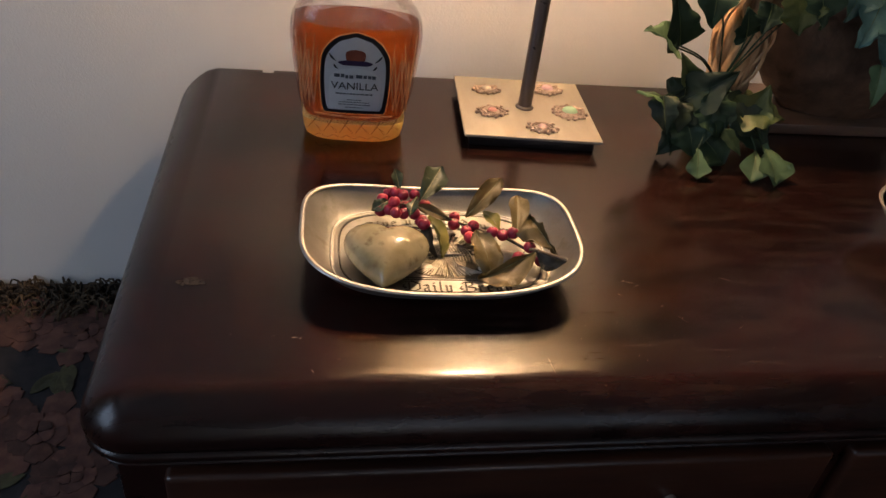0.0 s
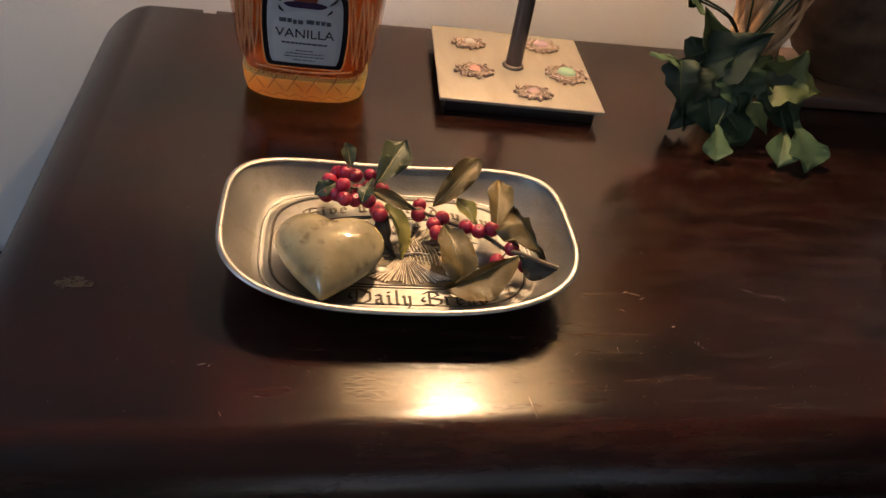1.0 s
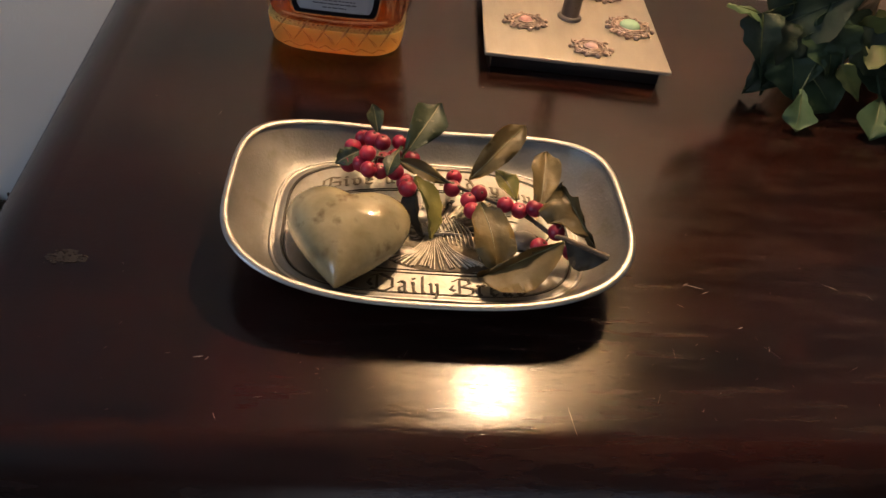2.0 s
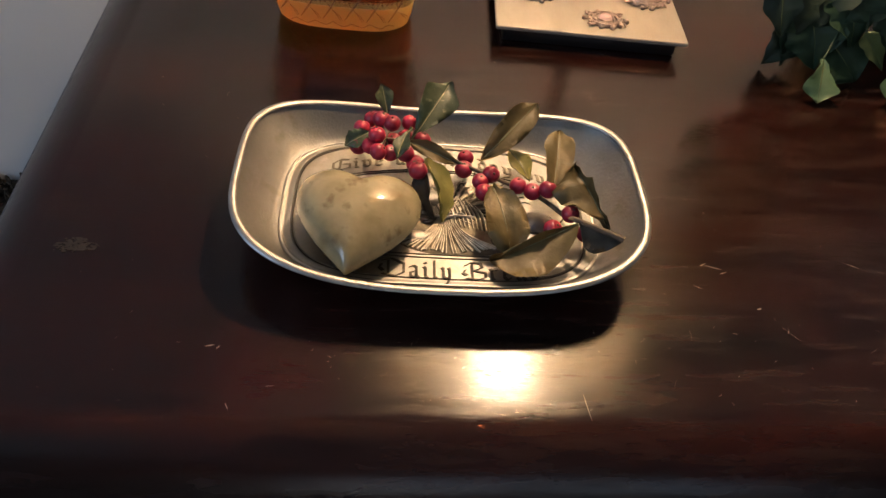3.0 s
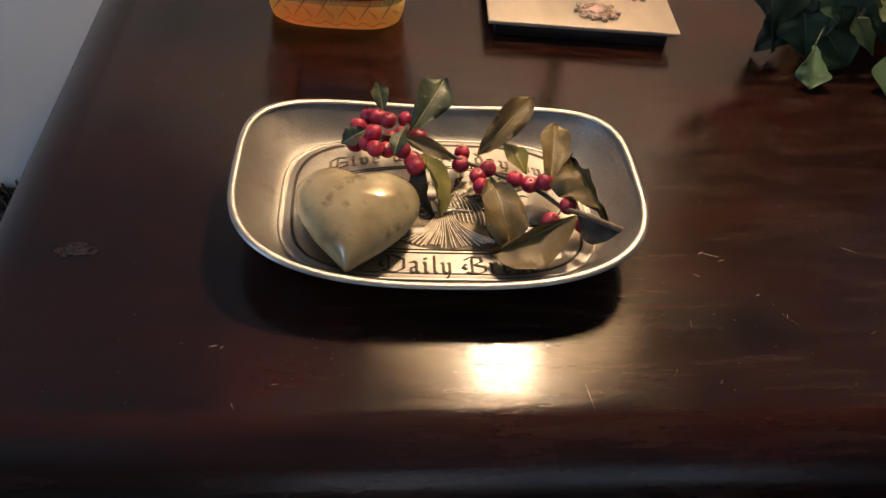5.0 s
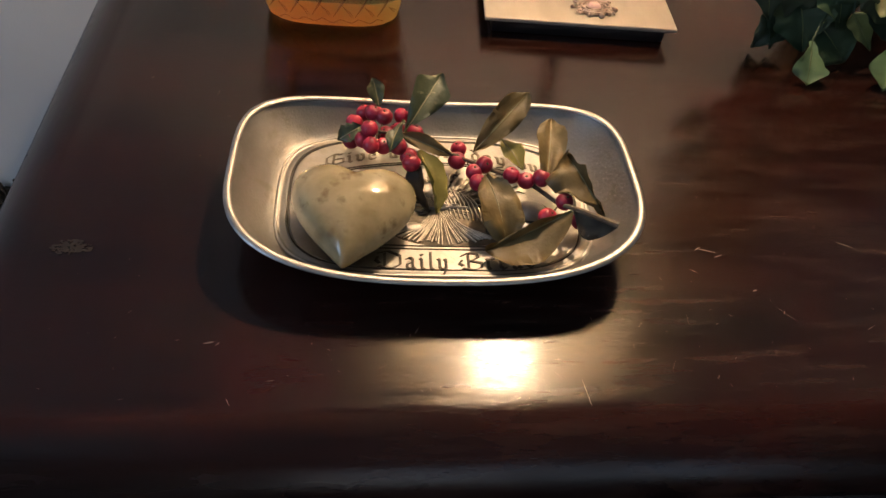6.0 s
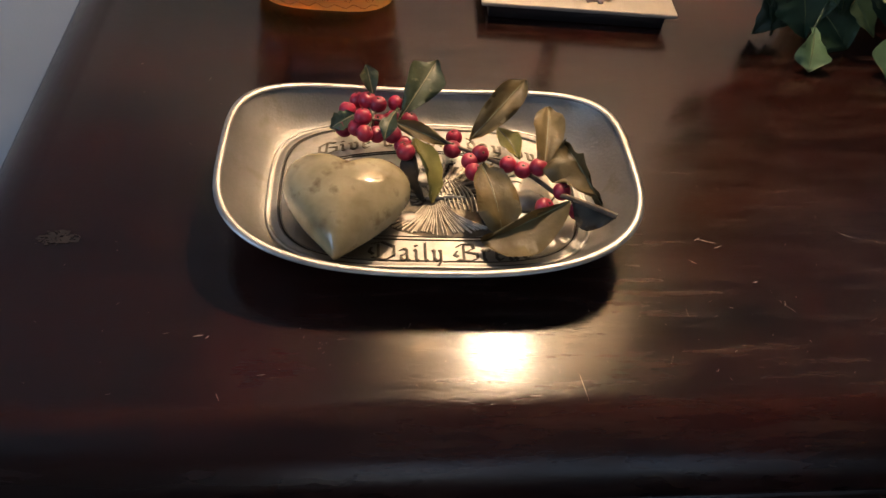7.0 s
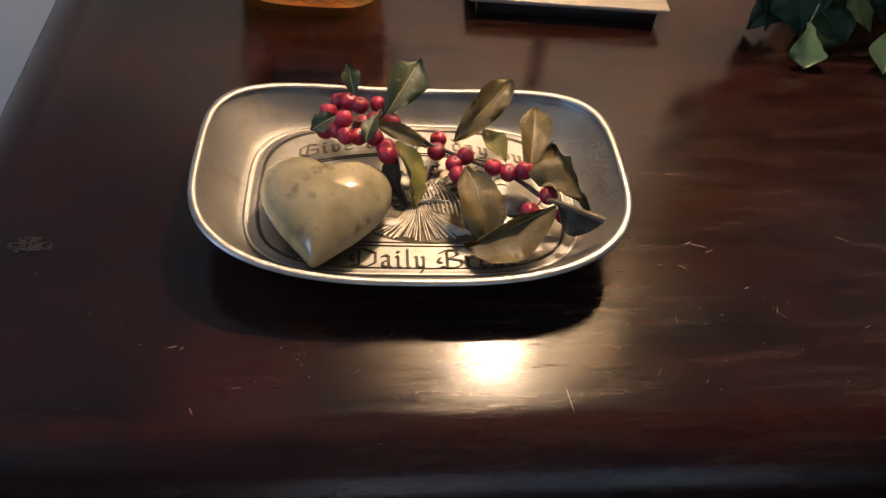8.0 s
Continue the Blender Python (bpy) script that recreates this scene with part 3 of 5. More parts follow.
def top_ring(inset, z, back, k=9):
    """The outline of the top, rounded at the corners, with a small notch in its back edge."""
    x0, x1, y0, y1 = X0 + inset, X1 - inset, Y0 + inset, Y1 - back
    r = max(0.045 - inset, 0.012)
    pts = []
    for cx, cy, a0, rr in ((x0 + r, y0 + r, 180, r), (x1 - r, y0 + r, 270, r), (x1 - r, y1 - r, 0, r), (x0 + r, y1 - r, 90, r)):
        for i in range(k):
            a = radians(a0 + 90 * i / (k - 1))
            pts.append((cx + rr * math.cos(a), cy + rr * math.sin(a), z))
        if a0 == 0:
            pts += [(-0.157, y1, z), (-0.157, Y1 - 0.012, z), (-0.172, Y1 - 0.012, z), (-0.172, y1, z)]
    return pts


def chest():
    ob = thing("low_chest", (0.38, 0.15, 0), "dark red-brown polished wooden chest, scratched and worn, against the wall", "chest")
    prof = [(0.0425, 0.0, 0.004), (0.037, -0.0004, 0.003), (0.030, -0.0022, 0.002), (0.022, -0.006, 0.001), (0.014, -0.0115, 0), (0.007, -0.0185, 0), (0.002, -0.0265, 0), (0.0, -0.034, 0),
            (0.001, -0.039, 0), (0.0045, -0.0425, 0), (0.0048, -0.0437, 0), (0.002, -0.0455, 0), (0.001, -0.049, 0), (0.003, -0.0525, 0), (0.008, -0.0545, 0), (0.0085, -0.056, 0), (0.006, -0.059, 0), (0.010, -0.063, 0), (0.018, -0.065, 0)]
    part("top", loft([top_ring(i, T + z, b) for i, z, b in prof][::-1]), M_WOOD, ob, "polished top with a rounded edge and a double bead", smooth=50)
    part("carcass", box(X0 + 0.022, X1 - 0.022, Y0 + 0.026, Y1 - 0.004, 0.06, T - 0.065, bevel=0.006), M_WOOD, ob)
    for x in (X0 + 0.05, X1 - 0.05):
        for y in (Y0 + 0.055, Y1 - 0.05):
            part("foot", lathe([(0.018, 0), (0.024, 0.006), (0.026, 0.02), (0.02, 0.035), (0.024, 0.05), (0.024, 0.06)], (x, y, 0.0), 20), M_WOOD, ob)
    for x0, x1 in ((X0 + 0.06, 0.375), (0.395, X1 - 0.06)):
        for z0, z1 in ((0.205, T - 0.085), (0.075, 0.19)):
            d = part("drawer_front", box(x0, x1, Y0 + 0.012, Y0 + 0.030, z0, z1, bevel=0.006, segments=3), M_DRAWER, ob, "red-brown drawer front")
            for x in ((x0 * 3 + x1) / 4, (x0 + x1 * 3) / 4):
                part("knob", loft([[(x + r * math.cos(q * math.pi / 8), Y0 + 0.012 - h, (z0 + z1) / 2 + r * math.sin(q * math.pi / 8)) for q in range(16)] for r, h in ((0.006, -0.002), (0.006, 0.008), (0.013, 0.014), (0.012, 0.02), (0.005, 0.023))]), M_BRASS, d)
    rng = random.Random(11)
    bm = bmesh.new()

    def sliver(x, y, ang, ln, wid):
        c, s = math.cos(ang), math.sin(ang)
        drop = 0.0 if y > -0.113 else 1.2 * (y + 0.113) ** 2 * 12
        z = T + 0.00012 - drop
        rows = [[bm.verts.new((x + c * u * ln - s * v * wid * w, y + s * u * ln + c * v * wid * w, z)) for v in (-1, 1)] for u, w in ((-0.5, 0.15), (-0.2, 0.8), (0.15, 1.0), (0.5, 0.2))]
        for a, b in zip(rows, rows[1:]):
            bm.faces.new((a[0], a[1], b[1], b[0]))

    marks = ((-0.115, -0.076, 0.2, 0.006, 0.0008), (-0.110, -0.077, 0.9, 0.003, 0.0007), (-0.100, -0.115, 2.0, 0.005, 0.0004), (-0.079, -0.102, 0.1, 0.005, 0.0003), (0.0955, -0.1125, -1.45, 0.018, 0.0004),
             (0.200, -0.003, -0.3, 0.012, 0.0006), (0.194, -0.001, 0.5, 0.006, 0.0005), (0.206, -0.008, 0.4, 0.007, 0.0005), (0.221, -0.038, 0.3, 0.0035, 0.0009), (0.234, -0.056, 1.1, 0.004, 0.0004),
             (0.006, -0.121, 0.0, 0.0035, 0.0008), (-0.191, 0.179, 0.5, 0.0025, 0.0008), (0.301, 0.003, -0.5, 0.012, 0.0005), (0.185, -0.021, -0.6, 0.006, 0.0004))
    for mk in marks:
        sliver(*mk[:4], mk[4] * 0.6)
    for _ in range(300):
        x, y = rng.uniform(-0.22, 0.55), rng.choice((rng.uniform(-0.118, 0.0), rng.uniform(-0.125, 0.40)))
        if -0.12 < x < 0.16 and -0.06 < y < 0.12:
            continue
        sliver(x, y, rng.uniform(-1.6, 1.6), rng.uniform(0.0008, 0.0035) * (1 if rng.random() < 0.9 else 2.5), rng.uniform(0.00006, 0.00016))
    tagged(part("scratches", bm, M_WEAR, ob, "pale nicks and scratches", smooth=0), kind="stuff")
    kb = bmesh.new()
    for i in range(130):
        a, q = rng.uniform(0, 6.28), 0.75 * rng.random() ** 0.8
        x, y, r = -0.206 + 0.016 * q * math.cos(a), -0.003 + 0.009 * q * math.sin(a), rng.uniform(0.0006, 0.0019)
        ring = [kb.verts.new((x + r * rng.uniform(0.8, 1.05) * math.cos(6.283 * q / 9), y + 0.6 * r * rng.uniform(0.8, 1.05) * math.sin(6.283 * q / 9), T + 0.0001 + 0.0000015 * i)) for q in range(9)]
        kb.faces.new(ring)
    part("rubbed_patch", kb, M_KNOT, ob, "dull rubbed patch in the varnish", smooth=0)
    return ob


chest()


# ---- pewter bread tray ----
CX, CY = 0.018, 0.031


def tray():
    ob = thing("bread_tray", (CX, CY, T), "oval pewter bread tray with raised lettering and wheat, on the chest", "tray")
    ob.rotation_euler = (0, 0, radians(-1.0))
    fa, fb, fn = 0.0995, 0.0650, 3.6
    ra, rb, rn, rz, lift = 0.1302, 0.0865, 3.1, 0.0275, 0.0110
    rings = []
    for k in (0.02, 0.35, 0.7, 0.93):
        rings.append(oval(CX, CY, fa * k, fb * k, fn, T + 0.0110))
    for k, z in ((0.940, 0.0110), (0.946, 0.0101), (0.960, 0.0101), (0.966, 0.0113), (0.990, 0.0113), (0.997, 0.0110), (1.012, 0.0110), (1.018, 0.0114), (1.034, 0.0116), (1.042, 0.0108)):
        rings.append(oval(CX, CY, fa * k, fb * k, fn, T + z))
    for i in range(1, 13):
        t = i / 12
        e = t ** 1.2
        u = 1 - (1 - t) ** 1.1
        rings.append(oval(CX, CY, fa * 1.045 + (ra - 0.0022 - fa * 1.045) * u, fb * 1.045 + (rb - 0.0022 - fb * 1.045) * u, fn + (rn - fn) * t, T + 0.0108 + (rz - 0.001 - 0.0108) * e, lift=lift * e, back=fn + (3.9 - fn) * t))
    out = []
    for i in range(9):
        t = i / 8
        e = t ** 1.4
        out.append(oval(CX, CY, 0.099 + (ra - 0.0010 - 0.099) * t, 0.0620 + (rb - 0.0010 - 0.0620) * t, 3.2 - 0.1 * t, T + 0.0045 + (rz - 0.0018 - 0.0045) * e, lift=lift * e, back=3.2 + 0.7 * t))
    foot = [oval(CX, CY, a, b, 2.6, T + z) for a, b, z in ((0.084, 0.048, 0.0045), (0.085, 0.049, 0.0), (0.092, 0.056, 0.0))]
    part("bowl", loft(rings[::1] + out[::-1] + foot[::-1]), M_PEWTER, ob, smooth=50)
    lip = []
    for a in range(10):
        q = 2 * math.pi * a / 10
        lip.append(oval(CX, CY, ra - 0.0012 + 0.0024 * math.cos(q), rb - 0.0012 + 0.0024 * math.cos(q), rn, T + rz - 0.0006 + 0.0017 * math.sin(q), lift=lift, back=3.9))
    part("rim", loft(lip + [lip[0]], False, False), M_RIM, ob, "bright worn rim")
    zf = T + 0.0111
    arc = lambda x: 0.0875 - 2.5 * (x - CX) ** 2
    for k, w in ((0.953, 0.0010), (1.0045, 0.0006)):
        outer, inner = oval(CX, CY, fa * k + w / 2, fb * k + w / 2, fn, zf - 0.0006), oval(CX, CY, fa * k - w / 2, fb * k - w / 2, fn, zf - 0.0006)
        up = 0.0001
        part("border_line", loft([outer, [(x, y, z + up) for x, y, z in outer], [(x, y, z + up) for x, y, z in inner], inner], False, False), M_PATINA, ob, "dark groove of the border")

    bead = []
    for a in range(8):
        q = 2 * math.pi * a / 8
        bead.append(oval(CX, CY, fa * 1.028 + 0.0008 * math.cos(q), fb * 1.028 + 0.0008 * math.cos(q), fn, zf + 0.0003 + 0.0007 * math.sin(q)))
    part("border_bead", loft(bead + [bead[0]], False, False), M_RIM, ob, "raised border bead")

    def upper(u, v, s):
        x = -0.056 + u
        return Vector((x, arc(x) - 0.0120 + v, zf + 0.0004 * s))

    def lower(u, v, s):
        x = -0.0195 + u
        return Vector((x, -0.0310 + v + 0.9 * (x - CX) ** 2, zf + 0.0005 * s))

    part("lettering", blackletter("Give us this day our", 0.0104, 0.0080, upper), M_TONED, ob, "dark engraved lettering", smooth=0)
    part("lettering", blackletter("Daily Bread", 0.0102, 0.0100, lower), M_PATINA, ob, "dark engraved lettering", smooth=0)
    for y0, sag in ((-0.0108, 0.3), (-0.0135, 0.3), (-0.0355, 1.0)):
        part("band_line", tube([(x, y0 + sag * (x - CX) ** 2, zf) for x in (-0.045, -0.02, 0.005, 0.03, 0.055, 0.08)], 0.0005, 5, smooth_steps=2), M_PATINA, ob)
    for y0 in (0.0175, 0.0195):
        part("band_line", tube([(x, arc(x) - y0, zf) for x in (-0.058, -0.03, 0.0, 0.03, 0.06, 0.095)], 0.0005, 5, smooth_steps=2), M_PATINA, ob)
    part("relief_ground", loft([oval(0.028, 0.022, 0.047, 0.033, 2.6, zf - 0.0003, 48), oval(0.028, 0.022, 0.0465, 0.0325, 2.6, zf + 0.0001, 48)]), M_TONED, ob, "brown-toned ground of the relief")
    rng = random.Random(3)
    wx, wy = 0.0215, 0.022
    for i in range(31):
        f = (i - 15) / 15 + rng.uniform(-0.02, 0.02)
        end = (wx + 0.033 * f + rng.uniform(-0.001, 0.001), wy - 0.031 + 0.006 * f * f + rng.uniform(-0.001, 0.002))
        mid = (wx + 0.013 * f, wy - 0.014)
        part("wheat_stalk", tube([(wx + 0.005 * f, wy, zf + 0.0007), (*mid, zf + 0.0009 + 0.0005 * (i % 2)), (*end, zf + 0.0005)], [0.0003, rng.uniform(0.00045, 0.0006), rng.uniform(0.0005, 0.0007)], 6, smooth_steps=3), M_RELIEF, ob)
    for i in range(19):
        f = (i - 9) / 9 + rng.uniform(-0.04, 0.04)
        top = (wx + 0.004 + 0.040 * f, wy + 0.031 - 0.012 * f * f + rng.uniform(-0.004, 0.002))
        part("wheat_stalk", tube([(wx + 0.004 * f, wy, zf + 0.0007), (wx + 0.016 * f, wy + 0.012, zf + 0.001), (*top, zf + 0.0004)], [0.0005, 0.0006, 0.0004], 6, smooth_steps=3), M_RELIEF, ob)
        way = Vector((top[0] - wx, top[1] - wy, 0)).normalized()
        side = Vector((-way.y, way.x, 0))
        rings = []
        for g in range(13):
            u, fat = g / 12, 0.0004 + 0.0016 * math.sin(math.pi * (0.06 + 0.88 * g / 12)) * (1.0 if g % 2 else 0.62)
            c = Vector((*top, zf + 0.0004)) + way * (0.016 * (u - 0.75))
            rings.append([c + side * (fat * math.cos(q * math.pi / 4)) + Vector((0, 0, 0.8 * fat * math.sin(q * math.pi / 4))) for q in range(8)])
        part("wheat_ear", loft(rings), M_RELIEF, ob)
    for x, y, a, b, h in ((0.003, 0.005, 0.0078, 0.0050, 0.0022), (0.058, 0.004, 0.007, 0.005, 0.002), (0.010, 0.040, 0.011, 0.008, 0.005), (0.082, 0.022, 0.011, 0.009, 0.006)):
        part("relief_fruit", loft([oval(x, y, a * s, b * s, 2, zf + h * math.sqrt(max(0, 1 - s * s)), 20) for s in (1, 0.94, 0.8, 0.6, 0.35, 0.05)]), M_PEWTER, ob)
        part("relief_outline", loft([oval(x, y, a * s, b * s, 2, zf + z, 20) for s, z in ((1.16, -0.0002), (1.14, 0.0005), (1.0, 0.0005))], False, False), M_PATINA, ob)
    for i in range(150):
        a, q = rng.uniform(0, 6.28), rng.random() ** 0.5
        x, y = 0.030 + 0.042 * q * math.cos(a), 0.037 + 0.019 * q * math.sin(a)
        d = math.atan2(y - wy, x - wx) + rng.uniform(-0.5, 0.5)
        ln = rng.uniform(0.004, 0.010)
        pts = [(x, y, zf), (x + ln * 0.5 * math.cos(d + 0.3), y + ln * 0.5 * math.sin(d + 0.3), zf + 0.0007), (x + ln * math.cos(d), y + ln * math.sin(d), zf)]
        part("relief_stroke", tube(pts, [0.0003, rng.uniform(0.0005, 0.0010), 0.0003], 5, smooth_steps=2), M_RELIEF if i % 3 else M_PATINA, ob)
    part("relief_band", tube([(wx - 0.007, wy + 0.001, zf + 0.001), (wx, wy - 0.0008, zf + 0.0020), (wx + 0.008, wy + 0.0008, zf + 0.0022), (wx + 0.019, wy + 0.0012, zf + 0.0012)], 0.0011, 6), M_RIM, ob, "cord tied round the sheaf")
    for dx, dy in ((-0.0035, 0.0012), (0.0035, 0.0012), (0.0, -0.0018)):
        part("relief_knot", tube([(wx + 0.006 + dx * 1.3 * math.cos(0.9 * q) * 0.6 + dx, wy + 0.001 + dy + 0.0013 * math.sin(0.9 * q), zf + 0.0022) for q in range(8)], 0.0006, 6, smooth_steps=2), M_RIM, ob)
    for i in range(9):
        x0 = wx + 0.002 + 0.0028 * i
        part("wheat_stalk", tube([(x0 + 0.002, wy - 0.006 - 0.0006 * i, zf + 0.0008), (x0, wy + 0.004, zf + 0.0016), (x0 - 0.003 - 0.0004 * i, wy + 0.017 + rng.uniform(-0.003, 0.003), zf + 0.0010)], [0.0005, 0.0008, 0.0005], 6, smooth_steps=3), M_RELIEF, ob)
    return ob


tray()


# ---- stone heart ----
def heart():
    rings = []
    k, h = 64, 0.0195
    m = pose(-0.0360, 0.002, T + 0.0302, 4, 0, -7)
    for side in (-1, 1):
        seq = [1.0, 0.985, 0.95, 0.89, 0.80, 0.68, 0.53, 0.36, 0.18, 0.03]
        for s in (reversed(seq) if side < 0 else seq[1:]):
            ring = []
            for i in range(k):
                t = 2 * math.pi * i / k
                x = 16 * (0.80 * math.sin(t) ** 3 + 0.20 * math.sin(t))
                y = 13 * math.cos(t) - 3.9 * math.cos(2 * t) - 1.6 * math.cos(3 * t) - 0.3 * math.cos(4 * t)
                soft = min(1.0, 0.62 * (1 - s) ** 0.8)
                cx, cy = 0.0, 0.6
                px, py = cx + (x - cx) * s, cy + (y - cy) * s
                r = 13.5 * s
                px, py = px * (1 - soft) + r * math.sin(t) * soft, py * (1 - soft) + (cy + r * math.cos(t)) * soft
                lobe = 1.0 - 0.06 * math.exp(-(px / 4.2) ** 2) * max(0.0, min(1.0, py / 9))
                z = side * h * (1 - s ** 2.6) ** 0.52 * lobe * (1 - 0.012 * max(0, -py))
                ring.append(m @ Vector((px * 0.00244, py * 0.00288, z)))
            rings.append(ring)
    bm = loft(rings)
    ob = part("stone_heart", bm, M_STONE, smooth=80)
    return tagged(ob, "polished grey-green stone heart lying in the pewter tray", "ornament")


heart()


# ---- holly sprig ----
def sprig():
    ob = thing("holly_sprig", (0.045, 0.04, T), "artificial holly sprig with red berries and olive leaves, in the tray", "decoration")
    w = lambda p: (p[0], p[1], p[2] + T)
    stem = ((-0.019, 0.064, 0.042), (-0.005, 0.063, 0.040), (0.015, 0.061, 0.034), (0.040, 0.053, 0.028), (0.061, 0.042, 0.027), (0.081, 0.030, 0.027), (0.095, 0.008, 0.031), (0.101, -0.002, 0.037), (0.127, -0.016, 0.036))
    part("twig", tube([w(p) for p in stem], [0.0009, 0.0011, 0.0012, 0.0013, 0.0014, 0.0014, 0.0015, 0.0017, 0.0021], 8), M_TWIG, ob)
    crowd = ((-0.035, 0.076, 0.040), (-0.028, 0.089, 0.038), (-0.022, 0.084, 0.042), (-0.015, 0.080, 0.042), (-0.003, 0.084, 0.040), (-0.025, 0.063, 0.045), (-0.029, 0.060, 0.038), (-0.024, 0.052, 0.040),
             (-0.016, 0.055, 0.037), (0.005, 0.066, 0.040), (-0.006, 0.074, 0.035), (-0.006, 0.055, 0.037), (0.001, 0.052, 0.031), (0.002, 0.041, 0.035), (-0.014, 0.068, 0.036), (-0.037, 0.066, 0.033))
    loose = ((0.036, 0.068, 0.025), (0.034, 0.056, 0.025), (0.044, 0.042, 0.027), (0.051, 0.046, 0.030), (0.046, 0.034, 0.025), (0.068, 0.036, 0.030), (0.077, 0.031, 0.030), (0.086, 0.028, 0.035),
             (0.098, 0.008, 0.033), (0.087, 0.001, 0.026), (0.109, 0.002, 0.022))
    rng = random.Random(8)
    for p in crowd + loose:
        c = Vector(w(p))
        near = min((Vector(w(q)) for q in stem), key=lambda q: (q - c).length)
        bm = bmesh.new()
        r = rng.uniform(0.0056, 0.0062)
        bmesh.ops.create_uvsphere(bm, u_segments=18, v_segments=12, radius=r)
        spin = Matrix.Rotation(rng.uniform(0, 6.28), 4, "Z") @ Matrix.Rotation(rng.uniform(-0.9, 0.9), 4, "X")
        for v in bm.verts:
            if v.co.z > r * 0.9:
                v.co.z -= (v.co.z - r * 0.9) * 1.4
            v.co.z *= 0.95
        bmesh.ops.transform(bm, matrix=Matrix.Translation(c) @ spin, verts=bm.verts)
        b = part("berry", bm, M_BERRY, ob, smooth=80)
        eye = bmesh.new()
        bmesh.ops.create_cone(eye, cap_ends=True, segments=8, radius1=0.0011, radius2=0.0005, depth=0.0008, matrix=Matrix.Translation(c) @ spin @ Matrix.Translation((0, 0, r * 0.86)))
        part("berry_eye", eye, M_TWIG, b)
        part("berry_stalk", tube([c, (c + near) / 2 - Vector((0, 0, 0.002)), near], 0.00055, 5, smooth_steps=3), M_TWIG, b)
    # base, tip, width, face, fold, bend, form, material, share of each half
    E = (1.0, 1.0)
    rows = [((-0.018, 0.084, 0.044), (-0.023, 0.096, 0.062), 0.0125, (0.2, -1, 0.4), 0.25, 0.05, "shield", M_HOLLY, E),
            ((-0.002, 0.064, 0.042), (0.024, 0.103, 0.062), 0.0255, (0.15, -1, 0.75), 0.15, 0.06, "shield", M_HOLLY, E),
            ((-0.030, 0.069, 0.042), (-0.046, 0.064, 0.034), 0.0130, (0, -0.6, 0.8), 0.2, 0.1, "holly", M_HOLLY, E),
            ((-0.002, 0.070, 0.047), (-0.012, 0.043, 0.042), 0.0150, (-0.5, -0.4, 0.8), 0.35, 0.10, "shield", M_HOLLY, (0.9, 0.6)),
            ((-0.006, 0.061, 0.043), (0.031, 0.057, 0.028), 0.0110, (0, -0.6, 0.8), 0.45, 0.06, "bay", M_OLIVE, E),
            ((0.007, 0.050, 0.038), (0.019, 0.016, 0.014), 0.0240, (0.45, -0.2, 0.8), 0.35, 0.08, "bay", M_LIME, (1.0, 0.35)),
            # shaded half of the yellow-green leaf above, drawn as its own dark blade
            ((0.006, 0.049, 0.036), (0.014, 0.018, 0.013), 0.0180, (-0.6, -0.2, 0.6), 0.3, 0.08, "bay", M_DUSK, (0.5, 1.0)),
            ((0.045, 0.058, 0.032), (0.083, 0.092, 0.056), 0.0200, (0.1, -0.8, 0.75), 0.28, 0.05, "obovate", M_OLIVE, E),
            ((0.066, 0.076, 0.028), (0.079, 0.050, 0.022), 0.0155, (0.2, -0.4, 0.9), 0.3, 0.1, "bay", M_LIME, E),
            ((0.088, 0.022, 0.034), (0.097, 0.071, 0.050), 0.0200, (0.05, -0.75, 0.8), 0.42, 0.05, "obovate", M_OLIVE, E),
            ((0.122, -0.003, 0.032), (0.103, 0.040, 0.046), 0.0400, (-0.1, -0.30, 0.95), 0.10, 0.03, "shield", M_OLIVE, (1.15, 0.10)),
            ((0.050, 0.031, 0.034), (0.060, -0.014, 0.018), 0.0285, (0.05, -0.42, 0.9), 0.22, 0.14, "obovate", M_OLIVE, E),
            ((0.100, -0.004, 0.037), (0.046, -0.021, 0.018), 0.0300, (-0.05, -0.42, 0.9), 0.35, -0.05, "obovate", M_OLIVE, (1.45, 0.18)),
            ((0.102, -0.004, 0.037), (0.127, -0.015, 0.033), 0.0200, (0.1, -0.9, 0.4), 0.25, 0.02, "bay", M_DUSK, (0.05, 1.4))]
    for i, (b, t, wd, face, fold, bend, form, m, halves) in enumerate(rows):
        lf = part("leaf", leaf(w(b), w(t), wd, face, fold, bend, 0.25 * (-1) ** i, form, 0.00045, 0.12 if m == M_OLIVE else 0.08, i, halves=halves), m, ob, {M_HOLLY: "dark green spiny leaf", M_LIME: "yellow-green leaf", M_DUSK: "dark withered leaf and shaded leaf side"}.get(m, ""), smooth=70)
        bb, tt, ff = Vector(w(b)), Vector(w(t)), Vector(face)
        al = tt - bb
        up = al.normalized().cross(ff).normalized().cross(al.normalized())
        pts = [bb + al * t + up * (bend * al.length * math.sin(math.pi * t) + 0.0001 - 0.03 * wd) for t in (0, 0.25, 0.5, 0.75, 0.95)]
        part("rib", tube(pts, [0.0007, 0.0005, 0.0004, 0.0003, 0.00015], 5, smooth_steps=2), M_RIB if m != M_DUSK else M_DUSK, lf)
    return ob


sprig()


